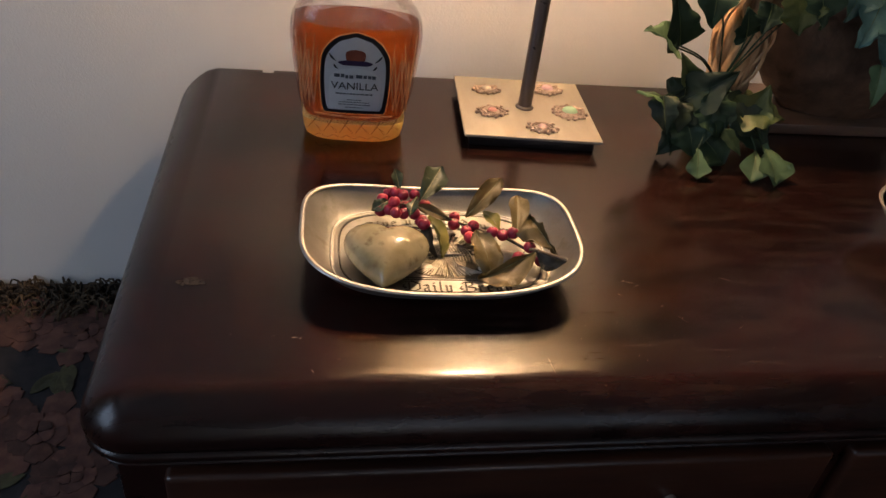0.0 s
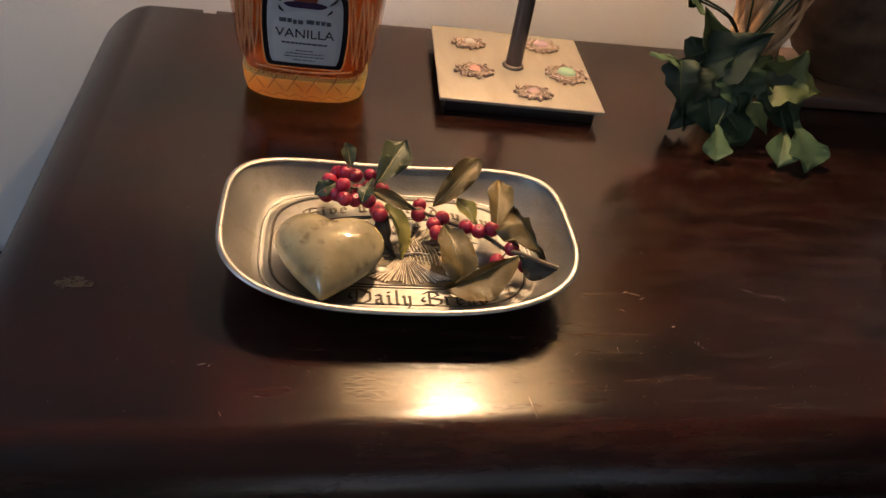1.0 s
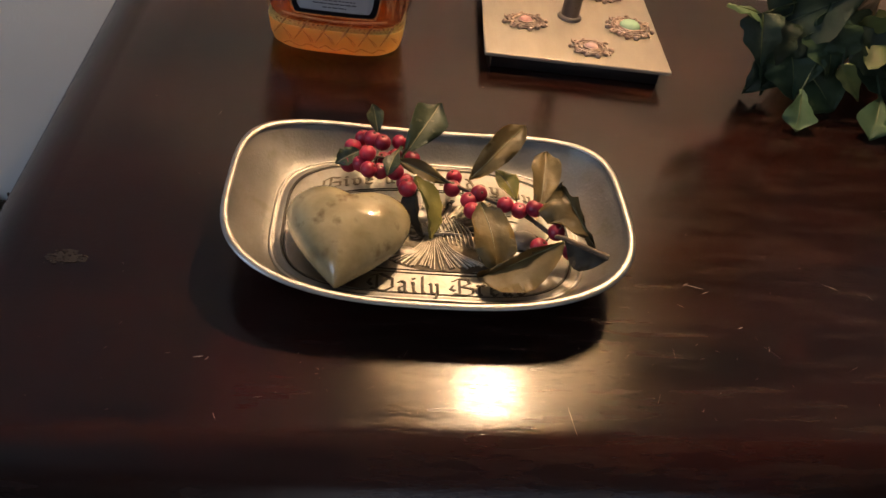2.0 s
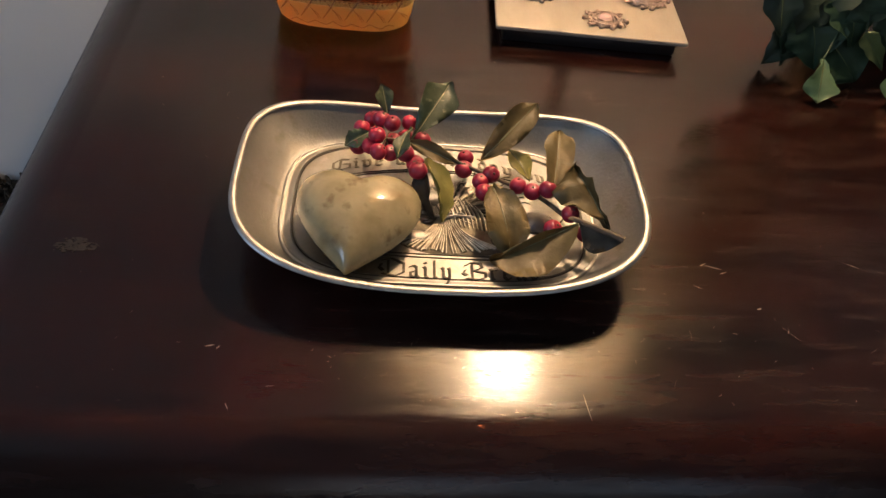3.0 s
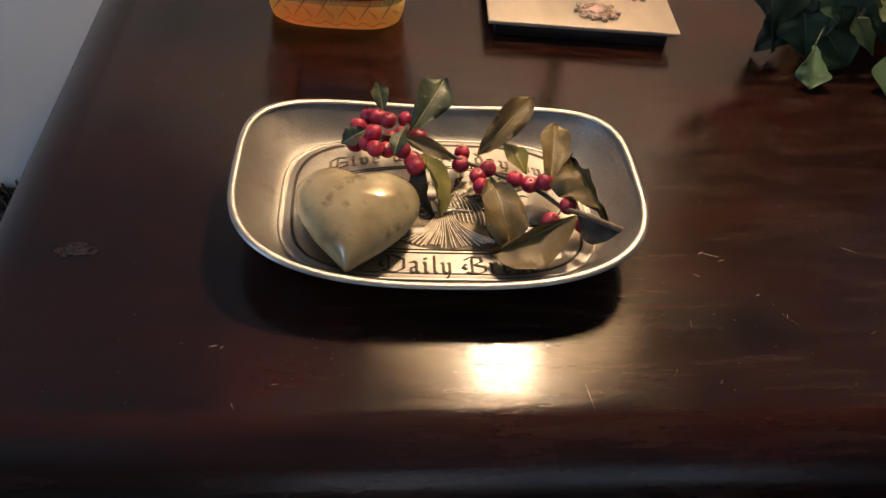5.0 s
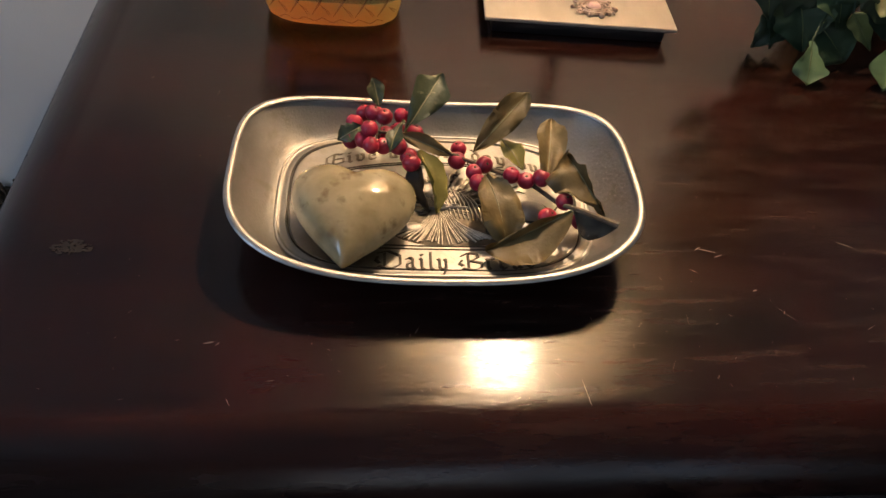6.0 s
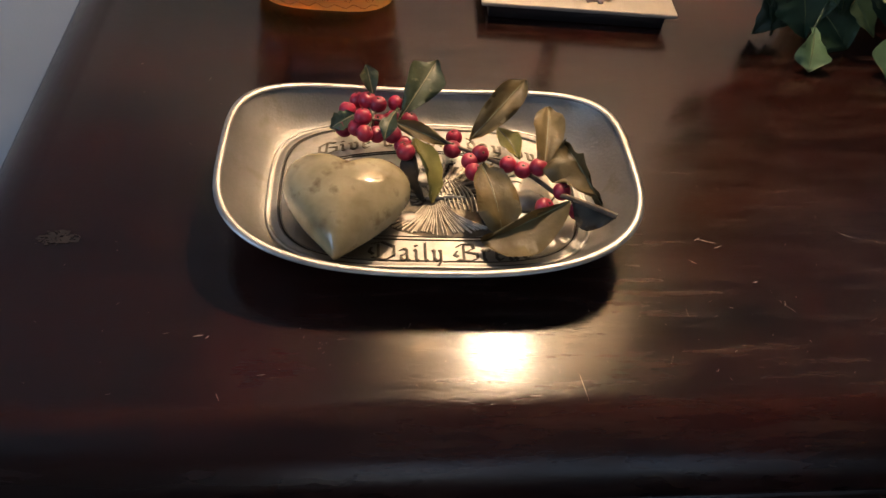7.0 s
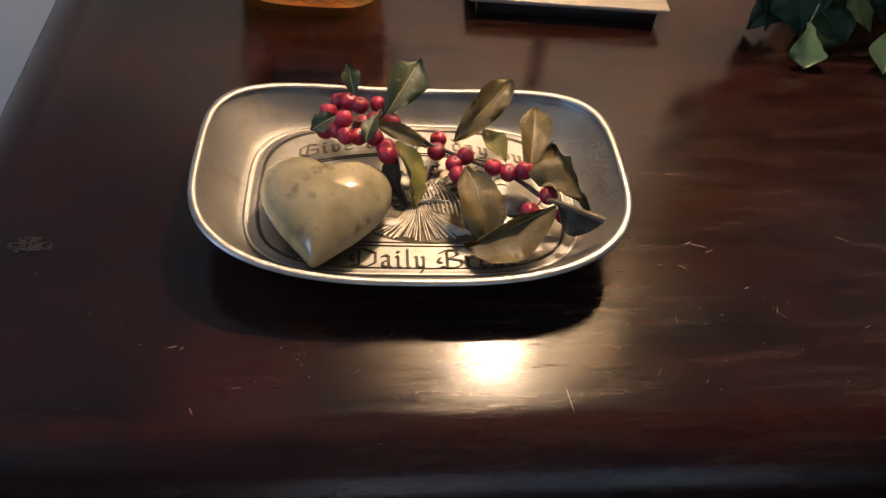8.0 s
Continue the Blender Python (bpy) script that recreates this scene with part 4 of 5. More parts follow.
# ---- bottle ----
BX, BY, BT = -0.0548, 0.296, -3.0
BOTTLE = ((0.0, 0.0530, 0.032, 3.2), (0.003, 0.0570, 0.0345, 3.2), (0.010, 0.0590, 0.0362, 3.2), (0.028, 0.0612, 0.0370, 3.2), (0.055, 0.0668, 0.0385, 3.0), (0.085, 0.0710, 0.0405, 2.8),
          (0.108, 0.0738, 0.0415, 2.7), (0.124, 0.0746, 0.0412, 2.6), (0.138, 0.0732, 0.0400, 2.5), (0.150, 0.0680, 0.0380, 2.3), (0.162, 0.0580, 0.0345, 2.2), (0.175, 0.0420, 0.0290, 2.0), (0.186, 0.0280, 0.0225, 2.0),
          (0.195, 0.0185, 0.0175, 2.0), (0.225, 0.0155, 0.0155, 2.0))


def bottle_at(z):
    for (z0, *a), (z1, *b) in zip(BOTTLE, BOTTLE[1:]):
        if z <= z1:
            k = max(0.0, (z - z0) / (z1 - z0))
            return [p + (q - p) * k for p, q in zip(a, b)]
    return list(BOTTLE[-1][1:])


def bottle():
    ob = thing("whisky_bottle", (BX, BY, T), "clear cut-glass bottle of amber whisky with a silver-grey label", "bottle")
    turn = Matrix.Translation((BX, BY, T + 0.0005)) @ Matrix.Rotation(radians(BT), 4, "Z")

    def ring(z, shrink=0.0, flute=0.0, k=96):
        a, b, n = bottle_at(z)
        pts = []
        for i, (x, y, _) in enumerate(oval(0, 0, a - shrink, b - shrink, n, 0, k)):
            s = 1.0
            if flute:
                side = max(0.0, min(1.0, (abs(x) / a - 0.62) / 0.15))
                s = 1 - flute * side * (0.5 + 0.5 * math.cos(i * 2 * math.pi / 4))
            pts.append(turn @ Vector((x * s, y * s, z)))
        return pts

    def steps(z0, z1, n):
        return [z0 + (z1 - z0) * i / n for i in range(n + 1)]

    part("thick_base", loft([ring(z) for z in (0.0, 0.001, 0.003, 0.006, 0.010, 0.016, 0.022, 0.0236)]), M_THICK, ob, "thick clear base, amber light put into its tint", smooth=60)
    outer = [ring(z) for z in (0.024, 0.026, 0.028, 0.031)] + [ring(z, 0, 0.035 * min(1, (z - 0.028) / 0.02, (0.15 - z) / 0.02)) for z in steps(0.034, 0.146, 16)] + [ring(z) for z in steps(0.152, 0.225, 16)]
    inner = [ring(z, 0.0032) for z in [0.222] + steps(0.216, 0.0282, 26)] + [ring(0.0264, 0.0045), ring(0.0257, 0.010), ring(0.0254, 0.028)]
    part("glass", loft(outer + inner), M_GLASS, ob, "clear glass with cut flutes and diamonds", smooth=50)
    part("whisky", loft([ring(0.0257, 0.0285), ring(0.0260, 0.0106), ring(0.0267, 0.0051)] + [ring(z, 0.0037) for z in steps(0.0286, 0.138, 14)]), M_WHISKY, ob, "amber spirit filling most of the bottle", smooth=60)
    part("cap", lathe([(0.0165, 0), (0.019, 0.001), (0.0195, 0.02), (0.019, 0.027), (0.017, 0.029)], tuple(turn @ Vector((0, 0, 0.2255))), 32), M_CAP, ob, "gold cap")

    def skin(x, z, lift):
        a, b, n = bottle_at(z)
        y = -b * (max(0.0, 1 - abs(x / a) ** n)) ** (1 / n)
        return turn @ Vector((x, y - lift, z))

    def sheet(half, z0, z1, lift, arch, waist, nx=14, nz=18):
        bm = bmesh.new()
        grid = []
        for j in range(nz + 1):
            v = j / nz
            wd = half * (1 - waist * (2 * v - 0.9) ** 2)
            if v > 1 - arch:
                wd *= math.sqrt(max(0.0, 1 - ((v - 1 + arch) / arch) ** 2)) * 0.96 + 0.04
            if v < 0.05:
                wd *= 0.95 + v
            grid.append([bm.verts.new(skin(wd * (2 * i / nx - 1), z0 + (z1 - z0) * v, lift)) for i in range(nx + 1)])
        for a, b in zip(grid, grid[1:]):
            for i in range(nx):
                bm.faces.new((a[i], a[i + 1], b[i + 1], b[i]))
        bmesh.ops.solidify(bm, geom=bm.faces[:], thickness=0.0002)
        return bm

    label = part("label", sheet(0.0385, 0.0390, 0.1350, 0.0006, 0.34, 0.12), M_LABEL_EDGE, ob, "arched label with a black border")
    part("label_moulding", sheet(0.0402, 0.0372, 0.1366, 0.0003, 0.34, 0.12), M_CUT, ob, "pale cut edge round the label")
    part("label_panel", sheet(0.0340, 0.0430, 0.1305, 0.0010, 0.36, 0.12), M_LABEL, label, "silver-grey panel")
    part("label_panel", sheet(0.0290, 0.0445, 0.0960, 0.0014, 0.30, 0.05), M_LABEL_IN, label, "paler panel")
    part("printed_cushion", sheet(0.0190, 0.0985, 0.1055, 0.0018, 0.5, 0.4), M_PURPLE, label, "purple printed shape")
    part("printed_crest", sheet(0.0110, 0.1045, 0.1170, 0.0019, 0.3, 0.15), M_CREST, label, "copper-red printed shape")
    for sx in (-1, 1):
        bm = bmesh.new()
        for p, q in (((0.029, 0.111), (0.0215, 0.103)), ((0.0235, 0.099), (0.0195, 0.094))):
            tube([skin(sx * p[0], p[1], 0.0016), skin(sx * (p[0] + q[0]) / 2 + sx * 0.001, (p[1] + q[1]) / 2, 0.0018), skin(sx * q[0], q[1], 0.0016)], [0.0004, 0.0012, 0.0004], 5, bm)
        part("printed_flourish", bm, M_INK, label)
    part("flavour_word", lettering("VANILLA", 0.0530, 0.0085, lambda u, v, s: skin(-0.0265 + u, 0.0695 + v, 0.0014 + 0.0004 * s)), M_INK, label, "flavour name in dark capitals", smooth=0)
    rng = random.Random(2)

    def bar(x0, x1, z, h, m):
        bm = bmesh.new()
        rows = [[bm.verts.new(skin(x0 + (x1 - x0) * i / 6, z + e * h / 2, 0.0018)) for e in (-1, 1)] for i in range(7)]
        for a, b in zip(rows, rows[1:]):
            bm.faces.new((a[0], b[0], b[1], a[1]))
        bmesh.ops.solidify(bm, geom=bm.faces[:], thickness=0.0002)
        part("print_bar", bm, m, label)

    for x0, x1 in ((-0.0185, -0.0135), (-0.0125, -0.0095), (-0.0085, -0.006), (-0.005, -0.0015), (0.001, 0.0065), (0.0075, 0.0105), (0.0115, 0.0145), (0.0152, 0.0185)):
        bar(x0 * 1.25, x1 * 1.25, 0.0855 + rng.uniform(-0.0006, 0.0006), 0.0040, M_INK_PALE)
    for z, half in ((0.0640, 0.0210), (0.0565, 0.008), (0.0535, 0.017), (0.0505, 0.018), (0.0470, 0.010)):
        x = -half
        while x < half - 0.001:
            ln = rng.uniform(0.0018, 0.0045)
            bar(x, min(x + ln, half), z, 0.0010 if z < 0.06 else 0.0018, M_INK_PALE)
            x += ln + 0.0008
    for sx in (-1, 1):
        for i in range(5):
            for lean in (-1, 1):
                x0 = 0.0455 + 0.0048 * i + rng.uniform(-0.0008, 0.0008)
                x1 = x0 + lean * rng.uniform(0.0045, 0.0075)
                zb, zt = 0.037 + rng.uniform(0, 0.012), 0.118 + rng.uniform(-0.016, 0.014)
                bm = tube([skin(sx * min(max(x0, 0.042), 0.060), zb, 0.0), skin(sx * min((x0 + x1) / 2, 0.0635), (zb + zt) / 2, 0.0004), skin(sx * min(max(x1, 0.042), 0.067), zt, 0.0)], [0.0004, rng.uniform(0.0009, 0.0016), 0.0004], 6, smooth_steps=4)
                part("cut_flute", bm, M_CUT, ob)
    ridge = bmesh.new()
    tube([skin(x, 0.0345 - 0.0009 * math.cos(x * 70), 0.0002) for x in (-0.045, -0.036, -0.025, -0.012, 0, 0.012, 0.025, 0.036, 0.045)], 0.0011, 6, ridge, 2)
    part("cut_ridge", ridge, M_CUT, ob)
    for i in range(6):
        x = -0.047 + 0.0185 * i
        lean = rng.uniform(-0.001, 0.001)
        bm = tube([skin(x - 0.0062, 0.011, -0.0001), skin(x, 0.0215, 0.0003), skin(x + 0.0072 + lean, 0.033, -0.0001)], [0.0003, 0.0010, 0.0004], 6, smooth_steps=3)
        part("cut_slash", bm, M_CUT, ob)
        for d, h in ((-0.0072, 0.026), (-0.0036, 0.020)):
            bm = tube([skin(x + 0.0050 + d, h, -0.0002), skin(x + 0.0095 + d / 2, 0.016, 0.0), skin(x + 0.0122 + d / 3, 0.0095, -0.0002)], [0.0002, 0.00045, 0.0002], 5, smooth_steps=3)
            part("cut_facet", bm, M_CUT, ob)
    zig = bmesh.new()
    tube([skin(-0.044 + 0.0052 * i, (0.0048, 0.0085, 0.0062)[i % 3] + rng.uniform(-0.0006, 0.0006), 0.0) for i in range(18)], 0.00045, 5, zig, 2)
    part("cut_zigzag", zig, M_CUT, ob)
    for i in range(26):
        x = -0.050 + 0.004 * i
        bm = lathe([(0.0002, -0.0008), (0.0008, -0.0004), (0.0010, 0.0), (0.0007, 0.0006), (0.0002, 0.0008)], tuple(skin(x, 0.0285 + rng.uniform(-0.0008, 0.0008), 0.0)), 8)
        part("cut_bead", bm, M_CUT, ob)
    return ob


bottle()


# ---- lamp ----
def lamp():
    cx, cy, rot = 0.1665, 0.337, -3.5
    ob = thing("table_lamp", (cx, cy, T), "lit table lamp with a jewelled square champagne-metal base and dark pole", "lamp")
    turn = Matrix.Translation((cx, cy, T)) @ Matrix.Rotation(radians(rot), 4, "Z")

    def put(bm):
        bmesh.ops.transform(bm, matrix=turn, verts=bm.verts)
        return bm

    part("foot", put(box(-0.078, 0.078, -0.078, 0.078, 0.0, 0.0145, bevel=0.002)), M_BLACK, ob, "black recessed base")
    part("base_plate", put(box(-0.0855, 0.0855, -0.0855, 0.0855, 0.0145, 0.0185, bevel=0.0013, segments=3)), M_CHAMPAGNE, ob, "champagne-coloured square metal plate")
    part("collar", lathe([(0.0120, 0.0185), (0.0120, 0.0195), (0.0108, 0.0212), (0.0092, 0.0220)], (cx, cy, T), 32), M_GUNMETAL, ob)
    part("pole", lathe([(0.0088, 0.0185), (0.0088, 0.54), (0.014, 0.545), (0.014, 0.575), (0.010, 0.58)], (cx, cy, T), 32), M_GUNMETAL, ob, "dark bronze pole")
    part("bulb", lathe([(0.010, -0.032), (0.014, -0.026), (0.024, -0.014), (0.029, 0.0), (0.0275, 0.012), (0.020, 0.022), (0.008, 0.0285), (0.001, 0.0295)], BULB, 32), M_BULB, ob, "lit warm bulb")
    r0, r1, z0, z1 = 0.188, 0.120, T + 0.50, T + 0.76
    k = 64
    cone = lambda r, z: [(cx + r * math.cos(2 * math.pi * i / k), cy + 0.70 * r * math.sin(2 * math.pi * i / k), z) for i in range(k)]
    shade = part("shade", loft([cone(r0, z0), cone(r1, z1), cone(r1 - 0.002, z1), cone(r0 - 0.002, z0), cone(r0, z0)], False, False), M_SHADE, ob, "linen shade")
    for a in range(3):
        q = 2 * math.pi * a / 3
        part("spider", tube([(cx, cy, z1 - 0.02), (cx + (r1 - 0.002) * math.cos(q), cy + 0.7 * (r1 - 0.002) * math.sin(q), z1 - 0.004)], 0.0015, 6), M_GUNMETAL, shade)
    for s in (-1, 1):
        part("harp", tube([(cx + s * 0.012, cy, T + 0.56), (cx + s * 0.046, cy, T + 0.60), (cx + s * 0.046, cy, T + 0.66), (cx, cy, T + 0.74)], 0.0015, 6), M_GUNMETAL, ob)
    rng = random.Random(4)
    # place, half width, half depth, turn, stone, stone radius, outer beads
    for x, y, a, b, tz, kind, sr, beads in ((0.124, 0.382, 0.0162, 0.0118, 0, "clear", 0.0068, 12), (0.120, 0.317, 0.0188, 0.0138, 8, "pink", 0.0065, 12), (0.176, 0.276, 0.0175, 0.0132, -5, "rose", 0.0066, 10),
                                            (0.223, 0.322, 0.0205, 0.0192, -12, "green", 0.0102, 15), (0.209, 0.389, 0.0185, 0.0140, 0, "lilac", 0.0088, 16)):
        mm = Matrix.Translation((x, y, T + 0.0185)) @ Matrix.Rotation(radians(tz), 4, "Z")
        bm = loft([[mm @ Vector(p) for p in oval(0, 0, a * s, b * s, 2.2, z, 36)] for s, z in ((0.86, 0.0), (0.88, 0.0012), (0.70, 0.0018), (0.5, 0.0022))])
        for i in range(beads):
            q = 2 * math.pi * i / beads
            r = 1.0 + 0.10 * math.cos(q * 4)
            p = mm @ Vector((a * r * math.cos(q), b * r * math.sin(q), 0.0016))
            bmesh.ops.create_icosphere(bm, subdivisions=2, radius=rng.uniform(0.0018, 0.0028), matrix=Matrix.Translation(p))
            p2 = mm @ Vector((a * 0.72 * math.cos(q + 0.2), b * 0.72 * math.sin(q + 0.2), 0.0026))
            bmesh.ops.create_icosphere(bm, subdivisions=1, radius=0.0013, matrix=Matrix.Translation(p2))
            tube([mm @ Vector((a * 0.6 * math.cos(q), b * 0.6 * math.sin(q), 0.002)), mm @ Vector((a * 0.88 * math.cos(q + 0.25), b * 0.88 * math.sin(q + 0.25), 0.0034)), mm @ Vector((a * 1.02 * math.cos(q + 0.1), b * 1.02 * math.sin(q + 0.1), 0.0012))], 0.0007, 5, bm, 2)
        for s in (0.64, 0.86):
            tube([mm @ Vector((a * s * math.cos(0.3927 * q), b * s * math.sin(0.3927 * q), 0.0030)) for q in range(17)], 0.0010, 6, bm, 2)
        for q in (0.62, 2.52, 3.76, 5.66):
            cu, su = a * 0.95 * math.cos(q), b * 1.05 * math.sin(q)
            curl = [mm @ Vector((cu + 0.0042 * (1 - h / 9) * math.cos(q + 0.9 * h), su + 0.0042 * (1 - h / 9) * math.sin(q + 0.9 * h), 0.0026)) for h in range(8)]
            tube(curl, 0.0010, 6, bm, 2)
        st = part("jewel_setting", bm, M_BRASS, ob, "antique brass filigree setting")
        ring = loft([[mm @ Vector(p) for p in oval(0, 0, sr * s, sr * s * 0.9, 2, z, 28)] for s, z in ((1.16, 0.001), (1.18, 0.0042), (1.04, 0.0046), (0.98, 0.003))], False, False)
        part("bezel", ring, M_BRASS, st)
        gem = loft([[mm @ Vector(p) for p in oval(0, 0, sr * s, sr * s * 0.9, 2, 0.002 + z * sr, 24)] for s, z in ((1.0, 0.0), (1.0, 0.22), (0.90, 0.42), (0.70, 0.58), (0.45, 0.68), (0.05, 0.72))])
        part("glass_stone", gem, M_GEM[kind], st, kind + " glass stone", smooth=25 if kind != "green" else 60)
    return ob


lamp()


# ---- potted ivy ----
def ivy():
    ob = thing("ivy_plant", (0.48, 0.33, T), "artificial trailing ivy with a tan vine, dark carved pot", "plant")
    part("stand", box(0.500, 0.80, 0.322, 0.458, T, T + 0.016, bevel=0.003), M_STAND, ob, "low dark wooden stand")
    px, py = 0.640, 0.385
    prof = [(0.090, 0.016), (0.094, 0.020), (0.098, 0.028), (0.122, 0.045), (0.150, 0.085), (0.160, 0.13), (0.154, 0.175), (0.130, 0.205), (0.122, 0.215), (0.132, 0.226), (0.132, 0.234), (0.118, 0.232), (0.110, 0.20)]
    pot = [[(px + r * math.cos(q), py + 0.44 * r * math.sin(q), T + h) for q in [2 * math.pi * i / 56 for i in range(56)]] for r, h in prof]
    part("pot", loft(pot), M_POT, ob, "dark brown carved round pot", smooth=60)
    rng = random.Random(21)
    for i in range(9):
        ph = 2 * math.pi * i / 9
        pts = []
        for j in range(9):
            h = j / 8
            rad = 0.010 + 0.004 * math.sin(3 * h + i) + 0.034 * h
            pts.append((0.423 - 0.020 * h + rad * math.cos(ph + 2.4 * h), 0.318 + rad * 0.8 * math.sin(ph + 2.4 * h), T + 0.002 + 0.31 * h))
        part("vine_strand", tube(pts, [rng.uniform(0.007, 0.011) for _ in pts], 9, smooth_steps=3), M_TRUNK, ob, "tan twisted dried vine")
    for i in range(14):
        ph = rng.uniform(0, 6.28)
        pts = [(0.423 - 0.020 * h + (0.018 + 0.036 * h) * math.cos(ph + 1.9 * h + 0.9 * math.sin(11 * h + i)), 0.318 + (0.016 + 0.03 * h) * math.sin(ph + 1.9 * h), T + 0.004 + 0.30 * h) for h in (0, 0.15, 0.3, 0.45, 0.6, 0.8, 1.0)]
        part("vine_tendril", tube(pts, 0.0026, 6, smooth_steps=4), M_TRUNK, ob)
    # leaf: base, tip, width, face, fold, bend, material
    D, P, O, B = M_IVY, M_IVY_PALE, M_IVY_OLIVE, M_IVY_TEAL
    rows = [((0.318, 0.275, 0.132), (0.270, 0.265, 0.155), 0.046, (-0.1, -0.5, 0.9), 0.2, 0.1, P), ((0.328, 0.285, 0.130), (0.302, 0.280, 0.195), 0.050, (0.2, -1, 0.3), 0.3, 0.06, D),
            ((0.313, 0.255, 0.076), (0.266, 0.235, 0.092), 0.030, (-0.2, -0.2, 1.0), -0.35, 0.05, P), ((0.305, 0.245, 0.083), (0.314, 0.228, 0.041), 0.034, (-0.4, -0.9, 0.2), 0.2, 0.1, D),
            ((0.330, 0.262, 0.062), (0.391, 0.245, 0.118), 0.062, (-0.3, -0.9, 0.5), 0.15, 0.08, D), ((0.351, 0.275, 0.084), (0.322, 0.265, 0.130), 0.032, (-0.1, -0.9, 0.4), 0.6, 0.12, O),
            ((0.420, 0.254, 0.054), (0.436, 0.246, 0.102), 0.058, (-0.1, -0.8, 0.6), 0.2, 0.08, O), ((0.410, 0.250, 0.064), (0.466, 0.238, 0.062), 0.054, (0.0, -0.6, 0.8), 0.2, 0.1, O),
            ((0.343, 0.250, 0.058), (0.360, 0.232, 0.010), 0.056, (-0.1, -1, 0.3), 0.2, 0.12, D), ((0.371, 0.248, 0.075), (0.383, 0.232, 0.034), 0.052, (0.0, -1, 0.4), 0.2, 0.1, D),
            ((0.403, 0.250, 0.068), (0.443, 0.236, 0.036), 0.046, (0.1, -0.9, 0.5), 0.2, 0.1, D), ((0.421, 0.250, 0.052), (0.456, 0.232, 0.014), 0.048, (0.1, -0.9, 0.5), 0.15, 0.1, D),
            ((0.354, 0.217, 0.030), (0.349, 0.189, 0.004), 0.030, (0.1, -0.7, 0.6), 0.15, 0.05, P), ((0.440, 0.222, 0.036), (0.446, 0.178, 0.004), 0.054, (0.15, -0.7, 0.7), 0.15, 0.10, P),
            ((0.432, 0.222, 0.028), (0.416, 0.184, 0.004), 0.036, (-0.1, -0.8, 0.6), 0.2, 0.1, P), ((0.385, 0.226, 0.052), (0.414, 0.220, 0.020), 0.016, (-0.3, -0.9, 0.3), 0.4, 0.05, O),
            ((0.324, 0.254, 0.072), (0.331, 0.238, 0.028), 0.042, (-0.2, -1, 0.3), 0.2, 0.1, D), ((0.358, 0.252, 0.040), (0.400, 0.226, 0.004), 0.050, (0.1, -0.9, 0.5), 0.2, 0.1, D),
            ((0.386, 0.252, 0.085), (0.352, 0.240, 0.048), 0.048, (-0.1, -1, 0.3), 0.2, 0.1, D),
            ((0.400, 0.272, 0.150), (0.385, 0.262, 0.188), 0.040, (0, -1, 0.4), 0.2, 0.05, D), ((0.445, 0.270, 0.205), (0.455, 0.258, 0.160), 0.066, (0.1, -0.9, 0.4), 0.2, 0.1, O),
            ((0.470, 0.272, 0.215), (0.480, 0.258, 0.168), 0.060, (0.1, -0.9, 0.4), 0.2, 0.1, D), ((0.420, 0.275, 0.190), (0.412, 0.262, 0.158), 0.038, (0, -0.9, 0.4), 0.2, 0.1, D),
            ((0.560, 0.280, 0.205), (0.540, 0.262, 0.148), 0.064, (-0.1, -0.9, 0.4), 0.2, 0.1, B), ((0.590, 0.275, 0.190), (0.582, 0.258, 0.128), 0.064, (-0.1, -0.9, 0.4), 0.2, 0.1, B),
            ((0.590, 0.272, 0.125), (0.590, 0.258, 0.072), 0.026, (-0.4, -0.9, 0.4), 0.45, 0.1, P), ((0.615, 0.275, 0.160), (0.612, 0.255, 0.100), 0.060, (0, -0.9, 0.4), 0.2, 0.1, B),
            ((0.530, 0.285, 0.225), (0.515, 0.270, 0.175), 0.060, (0, -0.9, 0.4), 0.2, 0.1, B), ((0.345, 0.28, 0.215), (0.352, 0.27, 0.158), 0.052, (0, -0.9, 0.4), 0.2, 0.1, D)]
    hub = Vector((0.40, 0.30, T + 0.075))
    for i, (b, t, wd, face, fold, bend, m) in enumerate(rows):
        b, t = Vector(b) + Vector((0, 0, T)), Vector(t) + Vector((0, 0, T))
        lf = part("leaf", leaf(b, t, wd, face, fold, bend, 0.4 * (-1) ** i, "shield" if t.z < T + 0.005 else "ivy", 0.0006, 0.06, i), m, ob, {P: "pale green ivy leaf", O: "olive-green ivy leaf", B: "blue-green ivy leaf"}.get(m, ""), smooth=70)
        al, ff = t - b, Vector(face)
        up = al.normalized().cross(ff).normalized().cross(al.normalized())
        part("rib", tube([b + al * q + up * (bend * al.length * math.sin(math.pi * q) + 0.0002 - 0.03 * wd) for q in (0, 0.3, 0.6, 0.9)], [0.0009, 0.0007, 0.0005, 0.0003], 5, smooth_steps=2), M_IVY_OLIVE, lf)
        start = hub if b.x < 0.47 else Vector((0.60, 0.33, T + 0.235))
        part("stem", tube([start, (start + b) / 2 + Vector((0, -0.008, 0.012)), b], 0.0011, 5, smooth_steps=3), M_IVY, ob)
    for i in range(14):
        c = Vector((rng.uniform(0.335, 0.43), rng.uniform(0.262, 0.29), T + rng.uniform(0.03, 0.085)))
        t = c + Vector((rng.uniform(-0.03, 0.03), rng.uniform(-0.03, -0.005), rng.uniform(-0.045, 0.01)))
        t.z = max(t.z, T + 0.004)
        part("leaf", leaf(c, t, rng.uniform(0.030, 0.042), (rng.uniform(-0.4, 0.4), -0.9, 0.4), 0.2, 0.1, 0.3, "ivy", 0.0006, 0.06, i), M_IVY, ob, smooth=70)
    return ob


ivy()


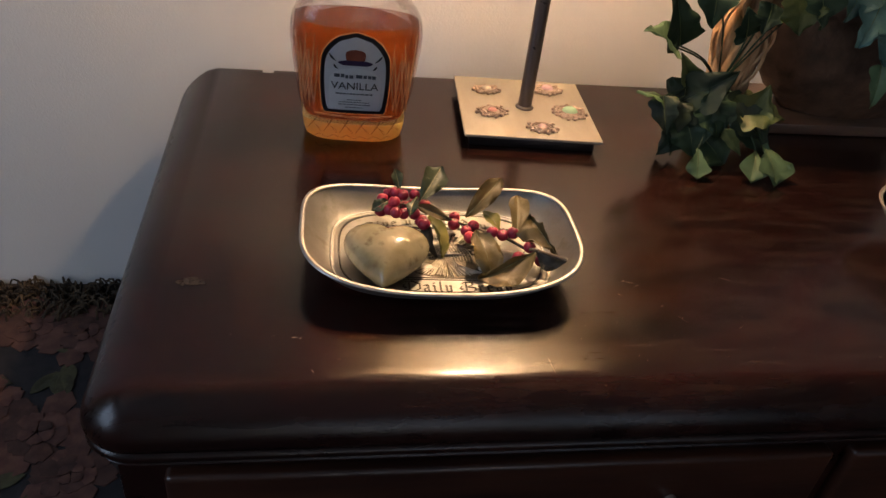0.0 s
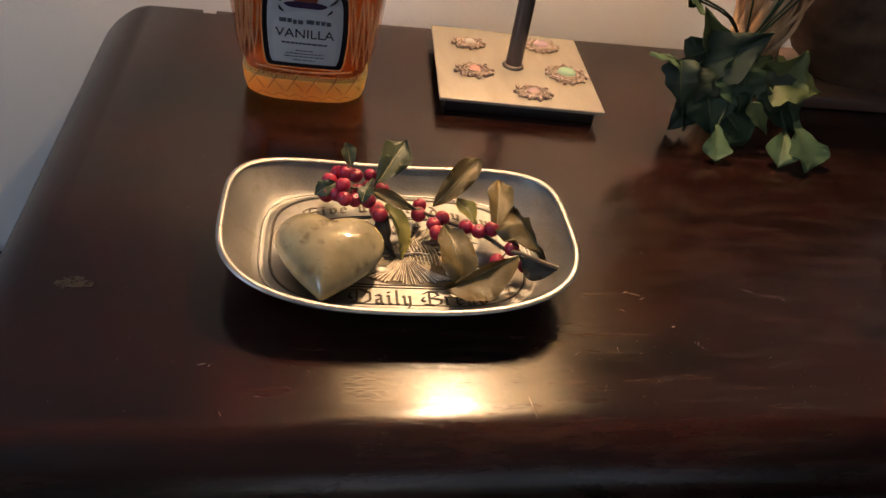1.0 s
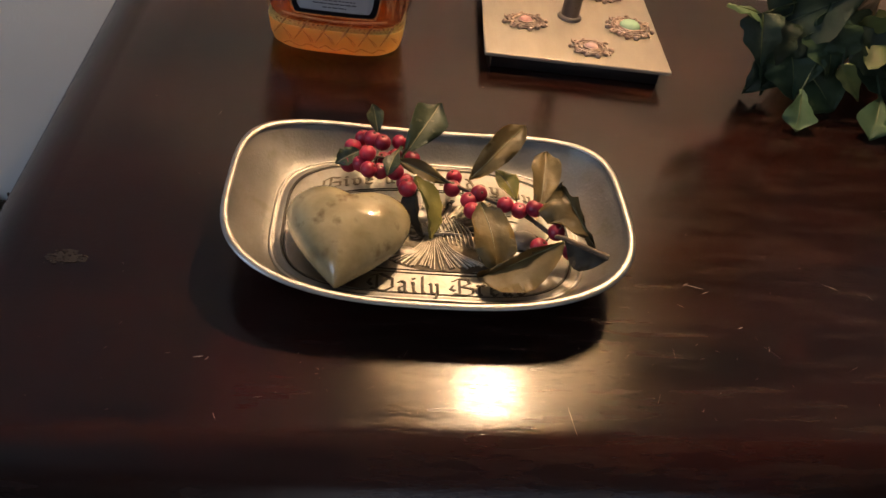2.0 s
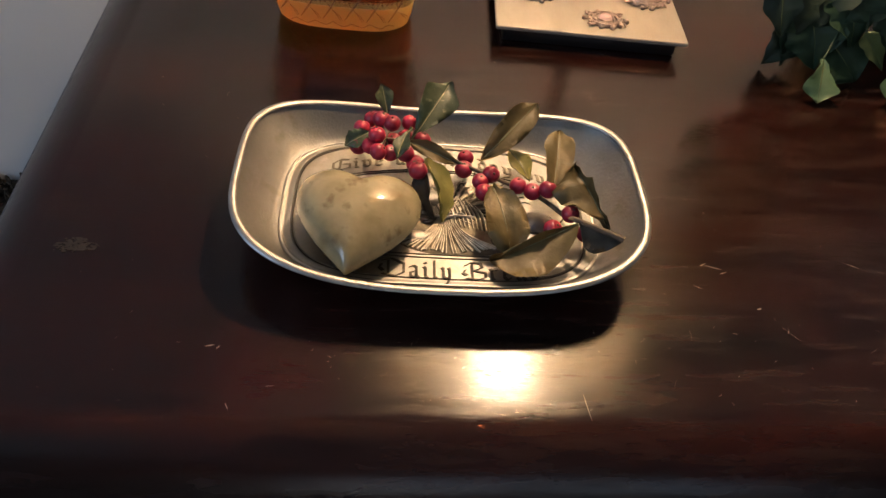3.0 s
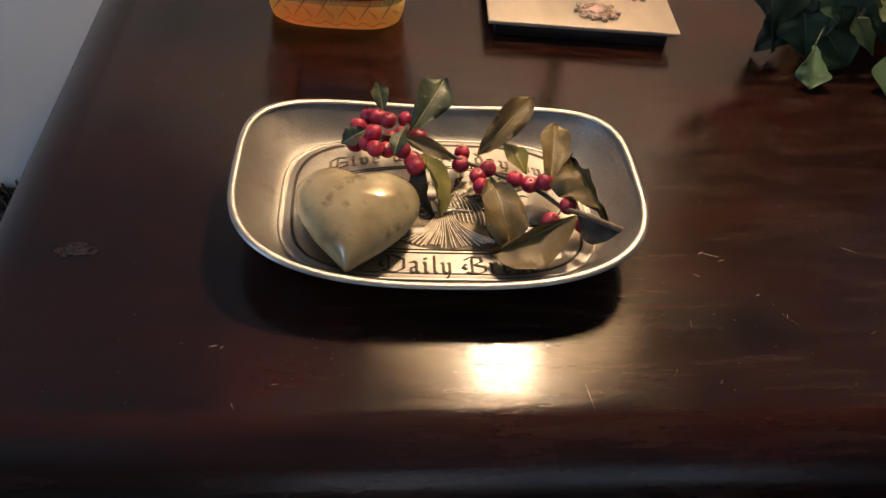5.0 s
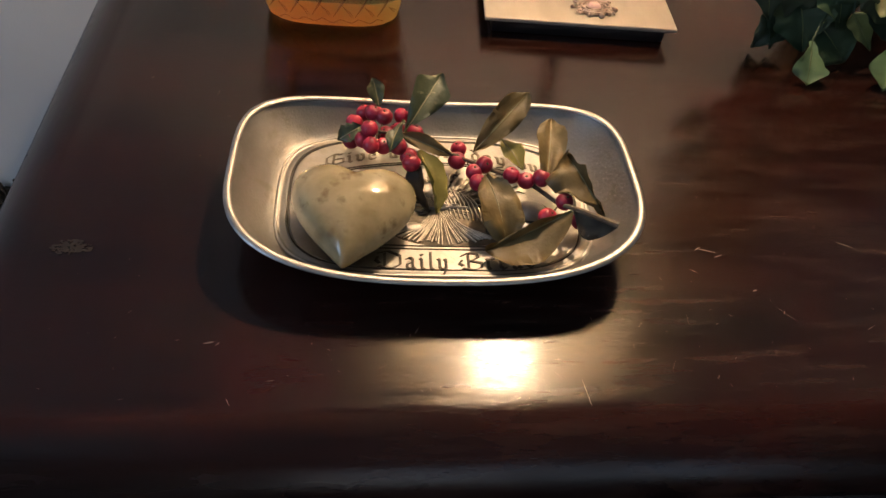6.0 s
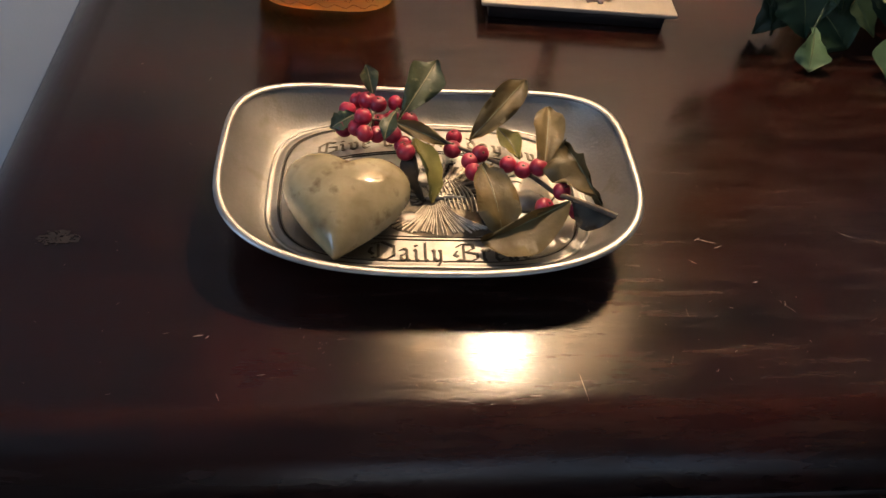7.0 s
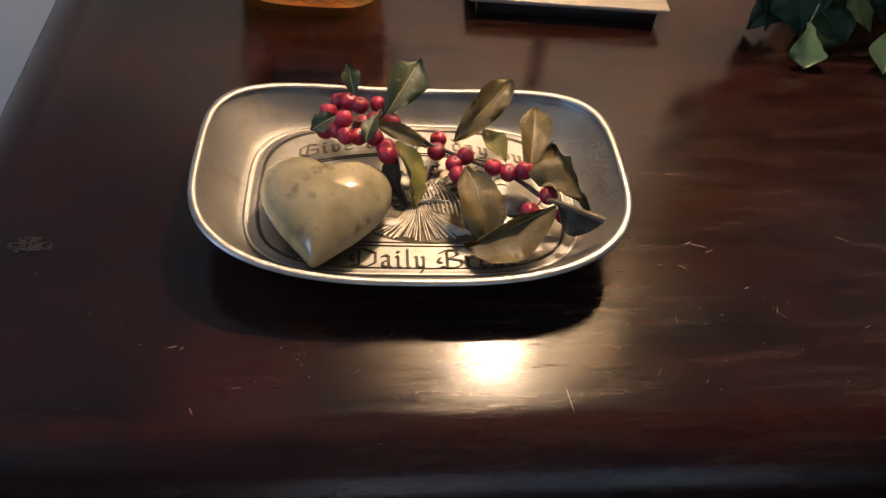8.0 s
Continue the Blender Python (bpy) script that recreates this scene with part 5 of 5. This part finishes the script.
# ---- cream dish on a brass foot ----
def dish():
    cx, cy = 0.570, 0.056
    ob = thing("footed_dish", (cx, cy, T), "small cream glazed dish on a brass foot, on the chest", "dish")
    part("foot", lathe([(0.030, 0.0), (0.030, 0.003), (0.012, 0.006), (0.006, 0.012), (0.008, 0.018), (0.012, 0.021)], (cx, cy, T), 32), M_BRASS, ob, "brass foot")
    part("dish_bowl", lathe([(0.012, 0.021), (0.040, 0.023), (0.060, 0.031), (0.069, 0.043), (0.070, 0.045), (0.068, 0.0455), (0.065, 0.043), (0.057, 0.034), (0.038, 0.027), (0.002, 0.026)], (cx, cy, T), 56), M_CREAM, ob, "cream glazed bowl")
    part("rim_line", lathe([(0.0695, 0.0438), (0.0708, 0.0448), (0.0702, 0.0462), (0.0688, 0.0462), (0.0682, 0.0450), (0.0695, 0.0438)], (cx, cy, T), 56), M_BRASS, ob, "gilt rim")
    return ob


dish()
